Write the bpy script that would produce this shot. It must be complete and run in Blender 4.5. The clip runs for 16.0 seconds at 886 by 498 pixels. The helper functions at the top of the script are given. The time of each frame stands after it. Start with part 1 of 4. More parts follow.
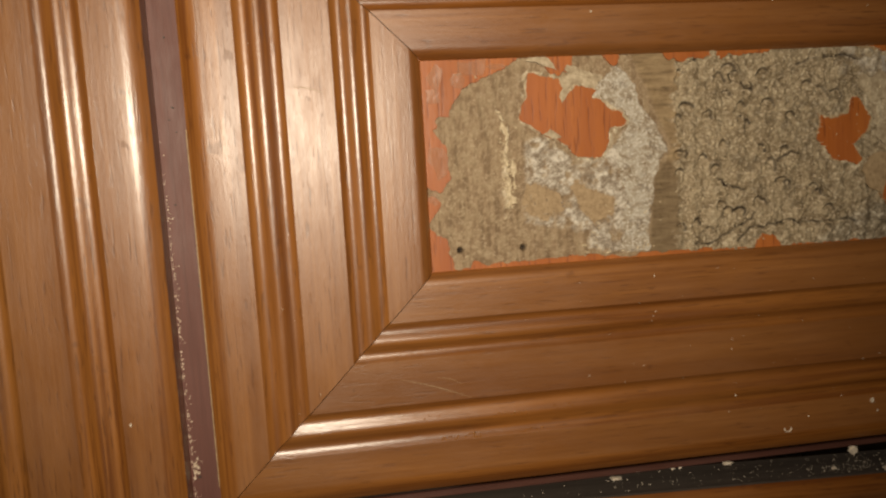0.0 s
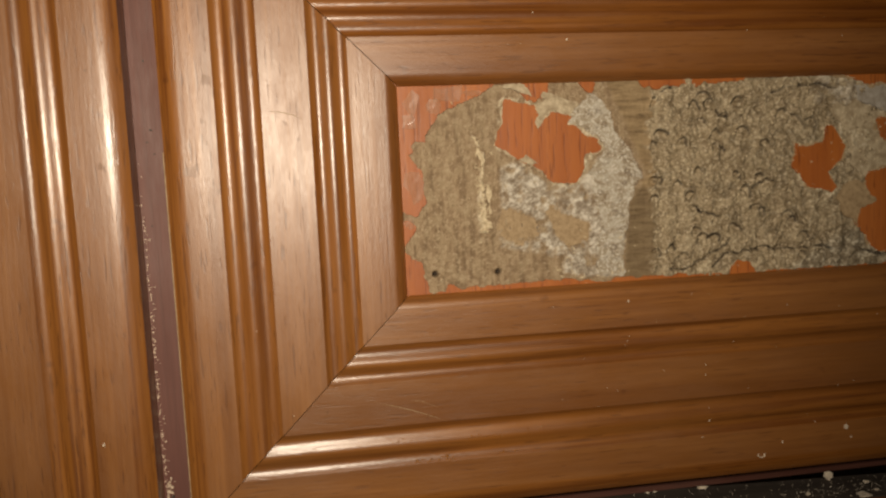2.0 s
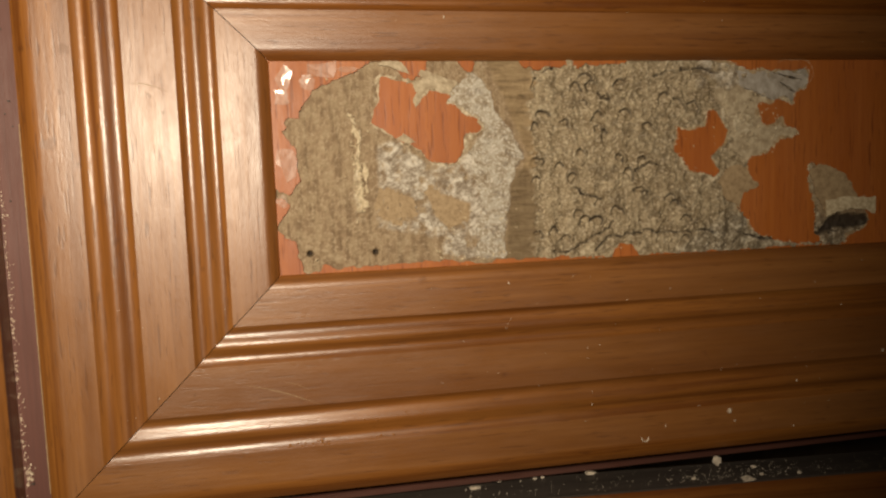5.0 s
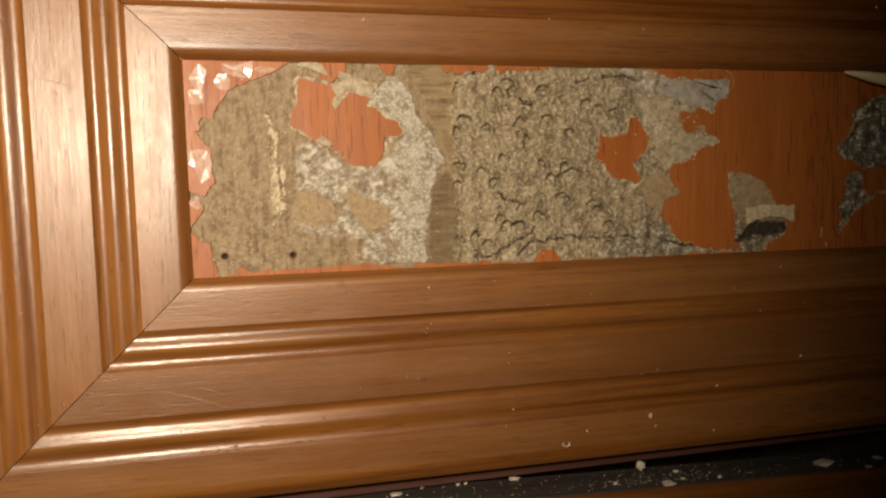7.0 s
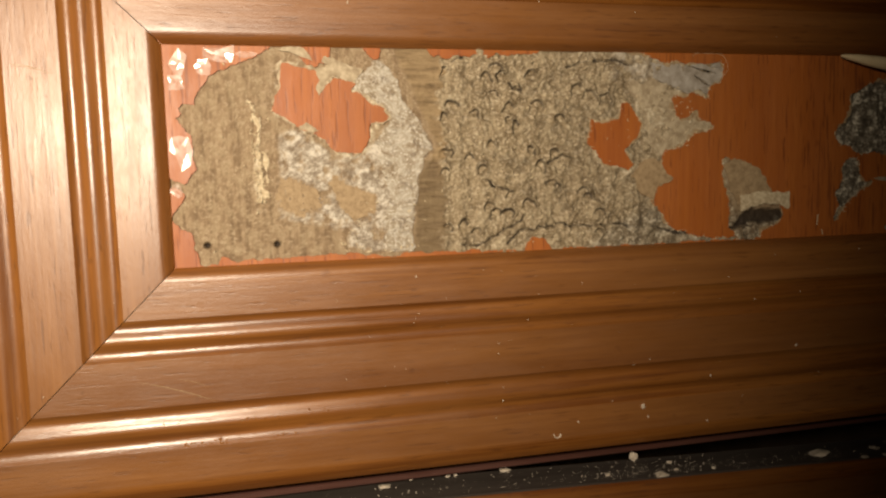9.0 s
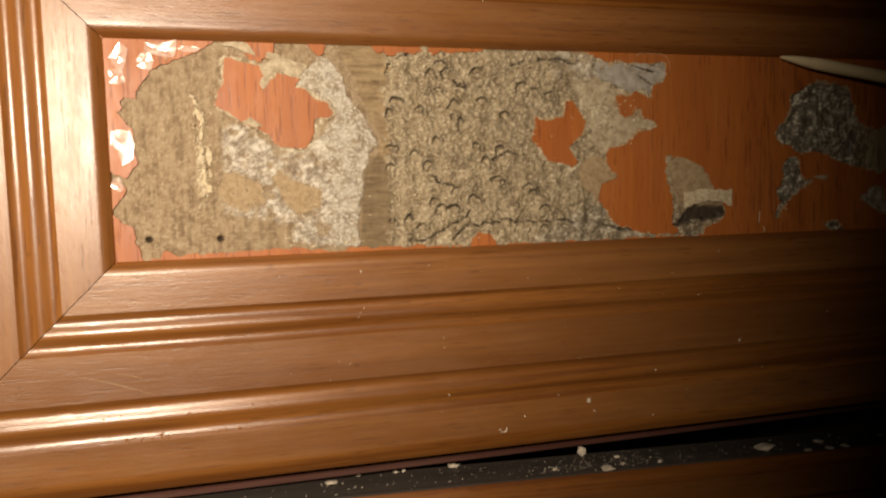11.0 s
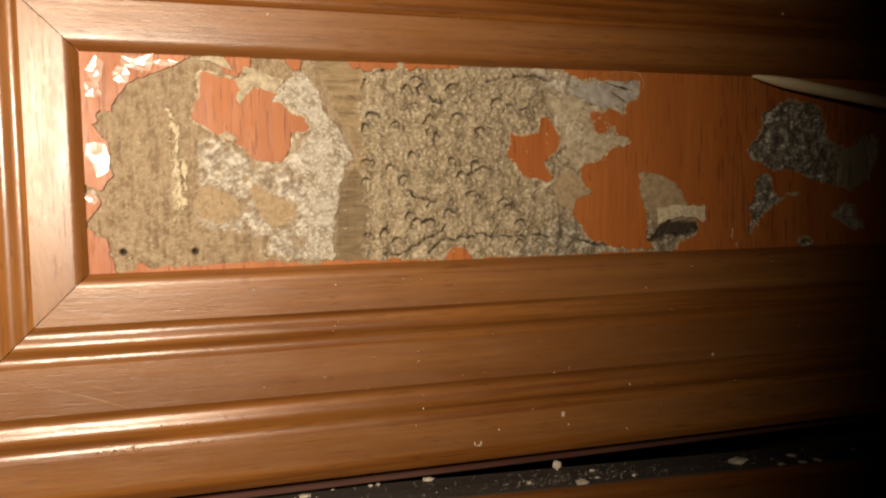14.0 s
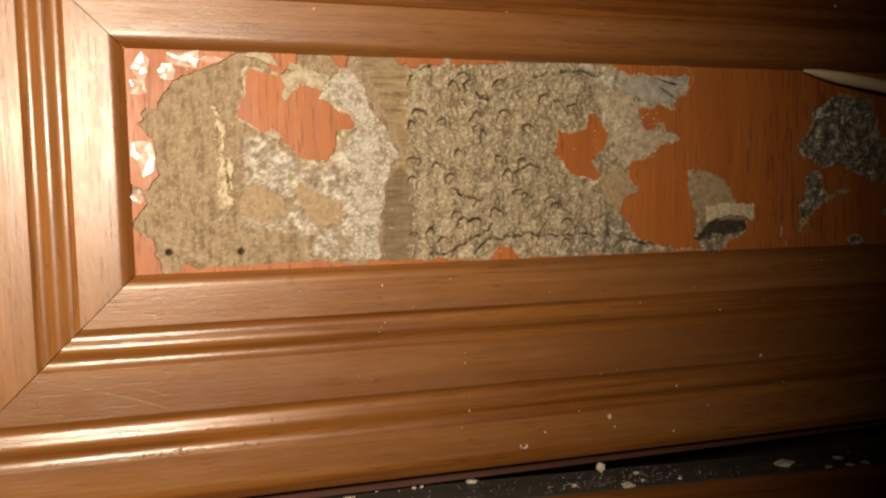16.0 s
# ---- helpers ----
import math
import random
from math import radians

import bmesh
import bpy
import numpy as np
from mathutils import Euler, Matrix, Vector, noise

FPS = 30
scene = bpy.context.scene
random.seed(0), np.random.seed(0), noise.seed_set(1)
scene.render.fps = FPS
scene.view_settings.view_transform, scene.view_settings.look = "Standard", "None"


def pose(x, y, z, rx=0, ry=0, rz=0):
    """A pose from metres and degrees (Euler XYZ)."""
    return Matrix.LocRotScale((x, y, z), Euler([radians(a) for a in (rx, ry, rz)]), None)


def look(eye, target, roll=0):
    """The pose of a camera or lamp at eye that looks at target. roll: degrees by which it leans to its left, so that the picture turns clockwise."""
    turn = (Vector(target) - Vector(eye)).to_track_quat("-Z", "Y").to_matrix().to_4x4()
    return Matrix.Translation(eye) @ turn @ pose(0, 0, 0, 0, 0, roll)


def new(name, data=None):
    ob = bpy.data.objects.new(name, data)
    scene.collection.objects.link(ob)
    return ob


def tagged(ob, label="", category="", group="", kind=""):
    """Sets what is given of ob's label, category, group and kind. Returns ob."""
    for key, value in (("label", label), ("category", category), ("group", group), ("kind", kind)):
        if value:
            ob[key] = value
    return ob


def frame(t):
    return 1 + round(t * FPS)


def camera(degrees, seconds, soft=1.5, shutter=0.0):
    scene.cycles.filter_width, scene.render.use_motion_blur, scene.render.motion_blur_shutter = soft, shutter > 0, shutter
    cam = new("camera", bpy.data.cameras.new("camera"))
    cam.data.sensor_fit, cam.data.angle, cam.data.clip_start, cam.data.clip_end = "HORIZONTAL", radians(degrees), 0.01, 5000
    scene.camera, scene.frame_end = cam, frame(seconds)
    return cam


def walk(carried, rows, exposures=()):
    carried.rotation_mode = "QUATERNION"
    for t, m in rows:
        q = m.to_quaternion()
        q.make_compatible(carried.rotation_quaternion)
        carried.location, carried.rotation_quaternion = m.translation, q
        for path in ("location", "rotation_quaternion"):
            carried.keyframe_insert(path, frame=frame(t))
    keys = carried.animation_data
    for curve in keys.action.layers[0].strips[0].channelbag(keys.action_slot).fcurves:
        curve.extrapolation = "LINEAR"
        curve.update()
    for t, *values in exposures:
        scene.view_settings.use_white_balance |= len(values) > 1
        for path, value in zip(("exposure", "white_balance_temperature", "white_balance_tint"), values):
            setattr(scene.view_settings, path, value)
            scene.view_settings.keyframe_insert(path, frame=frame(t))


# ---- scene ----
cam = camera(65.0, 16.0, soft=2.35)
# seconds, eye, target, roll
ROWS = [
    (0, (-0.02089, -0.17508, 0.02490), (0.2531, 1.7956, -0.1787), -3.32),
    (0.5, (-0.01718, -0.17709, 0.02583), (0.2517, 1.7958, -0.1621), -2.84),
    (1, (-0.01619, -0.17614, 0.02658), (0.2658, 1.7954, -0.1568), -2.69),
    (1.5, (-0.01182, -0.17930, 0.02979), (0.2231, 1.7965, -0.1724), -2.37),
    (2, (-0.01434, -0.17697, 0.02896), (0.2605, 1.7956, -0.1538), -2.65),
    (2.5, (-0.01323, -0.17608, 0.02583), (0.2990, 1.7935, -0.1270), -2.46),
    (3, (-0.01397, -0.17544, 0.02547), (0.3349, 1.7876, -0.1314), -2.39),
    (3.5, (-0.00833, -0.17720, 0.02848), (0.3022, 1.7889, -0.1661), -2.29),
    (4, (-0.00631, -0.17464, 0.02461), (0.3498, 1.7856, -0.1504), -2.68),
    (4.5, (0.00643, -0.17495, 0.02023), (0.3624, 1.7853, -0.1548), -2.96),
    (5, (0.00999, -0.17859, 0.02075), (0.3681, 1.7820, -0.1464), -2.08),
    (5.2, (0.00972, -0.17997, 0.02514), (0.3885, 1.7742, -0.1693), -1.48),
    (7.3, (0.02381, -0.18015, 0.01957), (0.4767, 1.7620, -0.1318), -1.33),
    (7.5, (0.02265, -0.18023, 0.02153), (0.4794, 1.7598, -0.1446), -1.21),
    (8, (0.02666, -0.17845, 0.02007), (0.4551, 1.7677, -0.1504), -1.39),
    (10.3, (0.02758, -0.17725, 0.01667), (0.5151, 1.7535, -0.1696), -1.79),
    (10.5, (0.02924, -0.17844, 0.01576), (0.5241, 1.7512, -0.1622), -1.74),
    (11, (0.03560, -0.18138, 0.01472), (0.5349, 1.7493, -0.1374), -1.51),
    (11.5, (0.03837, -0.18111, 0.01421), (0.5427, 1.7492, -0.1256), -1.41),
    (12, (0.03796, -0.17969, 0.01649), (0.5473, 1.7471, -0.1511), -1.27),
    (12.5, (0.03539, -0.18188, 0.01531), (0.5420, 1.7479, -0.1239), -1.35),
    (13, (0.03224, -0.17879, 0.01627), (0.5829, 1.7394, -0.1157), -1.04),
    (13.5, (0.03719, -0.18020, 0.01622), (0.5679, 1.7434, -0.1187), -1.08),
    (14, (0.03905, -0.18370, 0.01508), (0.5691, 1.7413, -0.1015), -1.11),
    (14.5, (0.03983, -0.18144, 0.01510), (0.5676, 1.7435, -0.1121), -1.15),
    (15, (0.03855, -0.17962, 0.01600), (0.5463, 1.7491, -0.1327), -1.21),
    (15.5, (0.03510, -0.17966, 0.01498), (0.5468, 1.7489, -0.1220), -1.19),
    (16, (0.03024, -0.17745, 0.01746), (0.5345, 1.7527, -0.1251), -1.11),
]
walk(cam, [(t, look(*r)) for t, *r in ROWS], [(0.0, -0.64, 6650, 10), (3.6, -0.80, 6700, 10), (4.6, -0.56, 6750, 10), (5.1, -0.52, 6800, 10), (8.0, -0.20, 6850, 11), (11.0, -0.05, 6800, 12), (15.0, 0.0, 6850, 12), (16.0, -0.06, 6850, 12)])

# ---- light: one hand torch beside the camera, in a dark room ----
world = bpy.data.worlds.new("world")
scene.world = world
world.use_nodes = True
world.node_tree.nodes["Background"].inputs[0].default_value = (0.9, 0.8, 0.7, 1)
world.node_tree.nodes["Background"].inputs[1].default_value = 0.006
torch = new("torch_light", bpy.data.lights.new("torch_light", "SPOT"))
torch.data.energy, torch.data.color = 5.75, (1.0, 0.860, 0.68)
torch.data.shadow_soft_size, torch.data.spot_size, torch.data.spot_blend = 0.008, radians(81), 1.0
torch.matrix_world = look((-0.055, -0.256, 0.062), (-0.010, 0.0, 0.034))

MM = 0.001
H = 55.0            # clear height of the drawer panel, mm
BOARD = 57.0        # width of a frame member
RECESS = 2.8        # depth of the panel below the frame's face
CARCASS = 7.5       # depth of the carcass face below the frame's face


# ---- noise on arrays ----
def lattice(ix, iy, seed):
    h = (ix.astype(np.int64) * 374761393 + iy.astype(np.int64) * 668265263 + seed * 1442695041) & 0xFFFFFFFF
    h = ((h ^ (h >> 13)) * 1274126177) & 0xFFFFFFFF
    return ((h ^ (h >> 16)) & 0xFFFF) / 65535.0


def value(x, y, seed=0):
    x, y = np.asarray(x, float), np.asarray(y, float)
    ix, iy = np.floor(x), np.floor(y)
    u, v = x - ix, y - iy
    u, v = u * u * (3 - 2 * u), v * v * (3 - 2 * v)
    a, b = lattice(ix, iy, seed), lattice(ix + 1, iy, seed)
    c, d = lattice(ix, iy + 1, seed), lattice(ix + 1, iy + 1, seed)
    return (a * (1 - u) + b * u) * (1 - v) + (c * (1 - u) + d * u) * v


def fbm(x, y, seed=0, octaves=4):
    total, gain, norm = 0.0, 1.0, 0.0
    for k in range(octaves):
        total = total + gain * value(x * 2 ** k, y * 2 ** k, seed + 17 * k)
        norm += gain
        gain *= 0.5
    return total / norm


def inside(px, py, pts):
    hit = np.zeros(px.shape, bool)
    for (x0, y0), (x1, y1) in zip(pts, pts[1:] + pts[:1]):
        if y0 == y1:
            continue
        cross = (py < y0) != (py < y1)
        hit ^= cross & (px < x0 + (py - y0) / (y1 - y0) * (x1 - x0))
    return hit


def line_distance(px, py, pts, closed=False):
    best = np.full(px.shape, 1e9)
    ends = pts[1:] + pts[:1] if closed else pts[1:]
    for (x0, y0), (x1, y1) in zip(pts, ends):
        dx, dy = x1 - x0, y1 - y0
        k = np.clip(((px - x0) * dx + (py - y0) * dy) / (dx * dx + dy * dy + 1e-9), 0, 1)
        best = np.minimum(best, np.hypot(px - x0 - k * dx, py - y0 - k * dy))
    return best


def soft(px, py, pts, width=1.0):
    d = line_distance(px, py, pts, True)
    d = np.where(inside(px, py, pts), d, -d)
    return np.clip(d / width + 0.5, 0, 1)


# ---- materials ----
def material(name):
    m = bpy.data.materials.new(name)
    m.use_nodes = True
    return m, m.node_tree, m.node_tree.nodes["Principled BSDF"]


def add(tree, kind, **values):
    n = tree.nodes.new(kind)
    for key, v in values.items():
        n.inputs[key.replace("_", " ")].default_value = v
    return n


def ramp(tree, fac, stops):
    n = tree.nodes.new("ShaderNodeValToRGB")
    while len(n.color_ramp.elements) < len(stops):
        n.color_ramp.elements.new(0.5)
    for e, (at, c) in zip(n.color_ramp.elements, stops):
        e.position, e.color = at, (*c, 1) if len(c) == 3 else c
    tree.links.new(fac, n.inputs[0])
    return n.outputs[0]


def coords(tree, scale):
    tc = tree.nodes.new("ShaderNodeTexCoord")
    mp = tree.nodes.new("ShaderNodeMapping")
    mp.inputs["Scale"].default_value = scale
    tree.links.new(tc.outputs["Object"], mp.inputs["Vector"])
    return mp.outputs[0]


def tex(tree, scale, size, detail=4.0, rough=0.55, distortion=0.0):
    n = add(tree, "ShaderNodeTexNoise", Scale=size, Detail=detail, Roughness=rough, Distortion=distortion)
    tree.links.new(coords(tree, scale), n.inputs["Vector"])
    return n.outputs["Fac"]


def mix(tree, fac, a, b, blend="MIX"):
    n = tree.nodes.new("ShaderNodeMix")
    n.data_type, n.blend_type = "RGBA", blend
    for sock, v in ((n.inputs["Factor"], fac), (n.inputs["A"], a), (n.inputs["B"], b)):
        if isinstance(v, (float, int)):
            sock.default_value = v
        elif isinstance(v, tuple):
            sock.default_value = (*v, 1)
        else:
            tree.links.new(v, sock)
    return n.outputs["Result"]


def math_node(tree, op, a, b):
    n = tree.nodes.new("ShaderNodeMath")
    n.operation = op
    for sock, v in zip(n.inputs, (a, b)):
        if isinstance(v, (float, int)):
            sock.default_value = v
        else:
            tree.links.new(v, sock)
    return n.outputs[0]


def bump(tree, shader, height, strength, distance):
    n = add(tree, "ShaderNodeBump", Strength=strength, Distance=distance)
    tree.links.new(height, n.inputs["Height"])
    tree.links.new(n.outputs[0], shader.inputs["Normal"])


def wood(name, along, light, dark, pore, rough=0.34, coat=0.85, pores=0.5, cut=0.735):
    """Varnished wood whose grain runs along x, y or z."""
    m, tree, bsdf = material(name)
    stretch = lambda k: {"x": (k, 1, 1), "y": (1, k, 1), "z": (1, 1, k)}[along]
    broad = tex(tree, stretch(0.03), 90, 3, 0.5, 0.6)
    fine = tex(tree, stretch(0.045), 900, 5, 0.65)
    cells = tex(tree, stretch(0.075), 1500, 2, 0.5, 0.3)
    lines = tex(tree, stretch(0.018), 520, 4, 0.6, 0.2)
    where = tex(tree, stretch(0.4), 45, 2, 0.5)
    patch = tex(tree, stretch(0.5), 22, 3, 0.5)
    base = ramp(tree, broad, [(0.36, dark), (0.64, light)])
    base = mix(tree, ramp(tree, fine, [(0.35, (0.6, 0.6, 0.6)), (0.7, (0, 0, 0))]), base, mix(tree, 0.5, base, dark, "MULTIPLY"))
    base = mix(tree, ramp(tree, lines, [(0.36, (0.60, 0.60, 0.60)), (0.48, (0, 0, 0))]), base, dark)
    # darker glaze left in the grooves of the moulding
    stain = tree.nodes.new("ShaderNodeAttribute")
    stain.attribute_name = "stain"
    glaze = ramp(tree, lines, [(0.38, (0.70, 0.57, 0.35)), (0.50, (1.04, 0.95, 0.64)), (0.62, (1.16, 1.10, 0.82))])
    base = mix(tree, stain.outputs["Fac"], base, mix(tree, 1.0, base, glaze, "MULTIPLY"))
    spots = ramp(tree, math_node(tree, "ADD", cells, math_node(tree, "MULTIPLY", where, 0.25)), [(cut, (0, 0, 0)), (cut + 0.07, (pores, pores, pores))])
    base = mix(tree, spots, base, pore)
    base = mix(tree, ramp(tree, patch, [(0.35, (0, 0, 0)), (0.70, (0.50, 0.50, 0.50))]), base, tuple(0.64 * v for v in light))
    spot = tex(tree, (1, 1, 1), 150, 2, 0.5)
    worn = mix(tree, ramp(tree, spot, [(0.70, (0, 0, 0)), (0.78, (0.45, 0.45, 0.45))]), base, pore)
    tree.links.new(worn, bsdf.inputs["Base Color"])
    smear = tex(tree, stretch(0.35), 140, 6, 0.7)
    tree.links.new(ramp(tree, smear, [(0.36, (rough,) * 3), (0.62, (rough + 0.14,) * 3)]), bsdf.inputs["Roughness"])
    bsdf.inputs["Coat Weight"].default_value = coat
    bsdf.inputs["Coat Tint"].default_value = (1.0, 0.97, 0.93, 1)
    crisp = mix(tree, stain.outputs["Fac"], ramp(tree, smear, [(0.35, (0.37,) * 3), (0.65, (0.45,) * 3)]), (0.27, 0.27, 0.27))
    tree.links.new(crisp, bsdf.inputs["Coat Roughness"])
    grit = tex(tree, stretch(0.3), 1400, 4, 0.75)
    height = math_node(tree, "ADD", math_node(tree, "MULTIPLY", fine, 0.55), math_node(tree, "MULTIPLY", grit, 0.40))
    height = math_node(tree, "SUBTRACT", height, math_node(tree, "MULTIPLY", spots, 0.35))
    bump(tree, bsdf, height, 0.20, 0.0006)
    for link in list(bsdf.inputs["Normal"].links):
        tree.links.new(link.from_socket, bsdf.inputs["Coat Normal"])
    return m


OAK_LIGHT, OAK_DARK, OAK_PORE = (0.325, 0.141, 0.040), (0.185, 0.068, 0.016), (0.070, 0.020, 0.005)
wood_upright = wood("varnished_wood_upright", "z", OAK_LIGHT, OAK_DARK, OAK_PORE, pores=0.55, cut=0.735)
wood_level = wood("varnished_wood_level", "x", OAK_LIGHT, OAK_DARK, OAK_PORE)
veneer_red = wood("red_veneer", "z", (0.455, 0.146, 0.028), (0.360, 0.100, 0.016), (0.14, 0.030, 0.006), 0.48, 0.15, 0.7, 0.72)
rail_paint = wood("dark_red_paint", "x", (0.105, 0.042, 0.030), (0.080, 0.030, 0.021), (0.04, 0.015, 0.010), 0.4, 0.4, 0.3)
carcass_paint = wood("purple_brown_paint", "z", (0.165, 0.064, 0.048), (0.130, 0.048, 0.035), (0.08, 0.034, 0.026), 0.55, 0.10, 0.2)
skewer_wood = wood("bare_bamboo", "x", (0.86, 0.74, 0.50), (0.76, 0.62, 0.38), (0.45, 0.31, 0.15), 0.6, 0.0, 0.3)
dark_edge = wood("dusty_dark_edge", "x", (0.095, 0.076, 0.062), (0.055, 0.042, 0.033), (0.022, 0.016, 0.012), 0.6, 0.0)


def plain(name, light, dark, size, rough, bumpy=0.3, far=0.0005):
    m, tree, bsdf = material(name)
    n = tex(tree, (1, 1, 1), size, 5, 0.65)
    tree.links.new(ramp(tree, n, [(0.35, dark), (0.65, light)]), bsdf.inputs["Base Color"])
    bsdf.inputs["Roughness"].default_value = rough
    bump(tree, bsdf, n, bumpy, far)
    return m


torn_paper = plain("torn_veneer_backing", (0.66, 0.56, 0.38), (0.40, 0.31, 0.19), 900, 0.75)
tan_backing = plain("tan_backing", (0.40, 0.290, 0.165), (0.25, 0.170, 0.090), 700, 0.75)
pale_backing = plain("pale_backing", (0.50, 0.415, 0.285), (0.27, 0.205, 0.125), 520, 0.75)
olive_backing = wood("olive_backing", "z", (0.50, 0.42, 0.25), (0.28, 0.22, 0.12), (0.08, 0.06, 0.03), 0.75, 0.0, 0.8, 0.66)
grey_paper = plain("grey_backing", (0.42, 0.385, 0.335), (0.24, 0.205, 0.160), 380, 0.75)
mouldy_paper, tree, bsdf = material("mouldy_paper")
n, f, w = tex(tree, (1, 1, 1), 300, 6, 0.8, 0.6), tex(tree, (1, 1, 1), 1500, 5, 0.75), tex(tree, (0.75, 1, 0.9), 620, 6, 0.75, 0.4)
tone = ramp(tree, n, [(0.40, (0.215, 0.158, 0.095)), (0.48, (0.320, 0.266, 0.190)), (0.56, (0.420, 0.378, 0.305))])
tone = mix(tree, ramp(tree, w, [(0.40, (0.7, 0.7, 0.7)), (0.47, (0, 0, 0))]), tone, (0.17, 0.135, 0.100))
tree.links.new(mix(tree, ramp(tree, f, [(0.52, (0, 0, 0)), (0.58, (0.85, 0.85, 0.85))]), tone, (0.60, 0.555, 0.470)), bsdf.inputs["Base Color"])
bsdf.inputs["Roughness"].default_value = 0.8
bump(tree, bsdf, w, 0.4, 0.0005)
chip_pale = plain("pale_wood_chip", (0.76, 0.68, 0.56), (0.52, 0.43, 0.32), 1500, 0.8)
frass = plain("termite_frass", (0.74, 0.64, 0.50), (0.46, 0.35, 0.24), 2500, 0.85)
plaster = plain("room_plaster", (0.12, 0.10, 0.08), (0.09, 0.08, 0.065), 6, 0.9)
floor_tile = plain("floor_tile", (0.30, 0.26, 0.22), (0.24, 0.20, 0.17), 9, 0.5)
dark_void = plain("raw_board", (0.12, 0.08, 0.05), (0.08, 0.05, 0.03), 40, 0.85)

drip, tree, bsdf = material("dried_varnish")
n = tex(tree, (1, 1, 1), 500, 2, 0.5)
tree.links.new(ramp(tree, n, [(0.3, (0.26, 0.10, 0.022)), (0.7, (0.36, 0.16, 0.045))]), bsdf.inputs["Base Color"])
bsdf.inputs["Roughness"].default_value = 0.14
bsdf.inputs["Coat Weight"].default_value, bsdf.inputs["Coat Roughness"].default_value = 1.0, 0.05

# thin clear film that has lifted off the veneer
film, tree, bsdf = material("lifted_varnish_film")
n = tex(tree, (1, 1, 1), 420, 3, 0.5)
tree.links.new(ramp(tree, n, [(0.35, (0.38, 0.17, 0.07)), (0.65, (0.48, 0.25, 0.12))]), bsdf.inputs["Base Color"])
bsdf.inputs["Roughness"].default_value = 0.36
bsdf.inputs["Specular IOR Level"].default_value = 0.7
bsdf.inputs["Coat Weight"].default_value, bsdf.inputs["Coat Roughness"].default_value = 0.5, 0.10
bump(tree, bsdf, n, 0.10, 0.0008)
clear, blend = tree.nodes.new("ShaderNodeBsdfTransparent"), tree.nodes.new("ShaderNodeMixShader")
blend.inputs[0].default_value = 0.28
tree.links.new(clear.outputs[0], blend.inputs[1])
tree.links.new(bsdf.outputs[0], blend.inputs[2])
tree.links.new(blend.outputs[0], tree.nodes["Material Output"].inputs["Surface"])

# eaten wood under the veneer: zones are stored on the mesh
eaten, tree, bsdf = material("termite_eaten_wood")


def zone(name):
    a = tree.nodes.new("ShaderNodeAttribute")
    a.attribute_name = name
    return a.outputs["Fac"]


streak = tex(tree, (1, 1, 0.08), 850, 5, 0.7)
level_streak = tex(tree, (0.12, 1, 1), 800, 5, 0.7)
mottle = tex(tree, (1, 1, 1), 330, 6, 0.68)
swirl = tex(tree, (1, 1, 1), 240, 8, 0.72, 1.8)
crumb = tex(tree, (1, 1, 1), 1300, 6, 0.75, 0.5)
tan = ramp(tree, streak, [(0.36, (0.150, 0.096, 0.050)), (0.50, (0.255, 0.176, 0.101)), (0.66, (0.335, 0.243, 0.148))])
tan = mix(tree, ramp(tree, mottle, [(0.45, (0, 0, 0)), (0.58, (0.75, 0.75, 0.75))]), tan, (0.310, 0.233, 0.140))
tan = mix(tree, ramp(tree, mottle, [(0.38, (0.5, 0.5, 0.5)), (0.48, (0, 0, 0))]), tan, (0.155, 0.101, 0.054))
tan = mix(tree, ramp(tree, crumb, [(0.54, (0, 0, 0)), (0.61, (0.6, 0.6, 0.6))]), tan, (0.450, 0.362, 0.244))
tan = mix(tree, ramp(tree, crumb, [(0.37, (0.5, 0.5, 0.5)), (0.44, (0, 0, 0))]), tan, (0.125, 0.082, 0.044))
strip = ramp(tree, level_streak, [(0.36, (0.165, 0.110, 0.056)), (0.48, (0.255, 0.178, 0.094)), (0.66, (0.335, 0.245, 0.135))])
pulp = ramp(tree, swirl, [(0.32, (0.105, 0.072, 0.038)), (0.43, (0.235, 0.178, 0.104)), (0.54, (0.300, 0.236, 0.146)), (0.64, (0.400, 0.328, 0.214))])
pulp = mix(tree, ramp(tree, mottle, [(0.39, (0.70, 0.70, 0.70)), (0.48, (0, 0, 0))]), pulp, (0.175, 0.126, 0.070))
pulp = mix(tree, ramp(tree, crumb, [(0.535, (0, 0, 0)), (0.59, (0.85, 0.85, 0.85))]), pulp, (0.560, 0.478, 0.345))
pulp = mix(tree, ramp(tree, crumb, [(0.36, (0.5, 0.5, 0.5)), (0.41, (0, 0, 0))]), pulp, (0.080, 0.053, 0.029))
grey = ramp(tree, mix(tree, 0.45, mottle, crumb), [(0.40, (0.060, 0.048, 0.034)), (0.48, (0.135, 0.112, 0.078)), (0.53, (0.235, 0.205, 0.155)), (0.565, (0.56, 0.52, 0.42))])
mould = ramp(tree, mix(tree, 0.5, mottle, crumb), [(0.41, (0.185, 0.140, 0.095)), (0.48, (0.31, 0.262, 0.200)), (0.57, (0.62, 0.57, 0.48))])
cream = ramp(tree, crumb, [(0.38, (0.36, 0.285, 0.175)), (0.6, (0.68, 0.60, 0.45))])
color = mix(tree, zone("strip"), tan, strip)
color = mix(tree, zone("pulp"), color, pulp)
color = mix(tree, zone("mould"), color, mould)
color = mix(tree, zone("cream"), color, cream)
color = mix(tree, zone("grey"), color, grey)
# cracks, and the shade in tunnels and under arches, painted into the colour
color = mix(tree, zone("crack_shade"), color, (0.022, 0.014, 0.009))
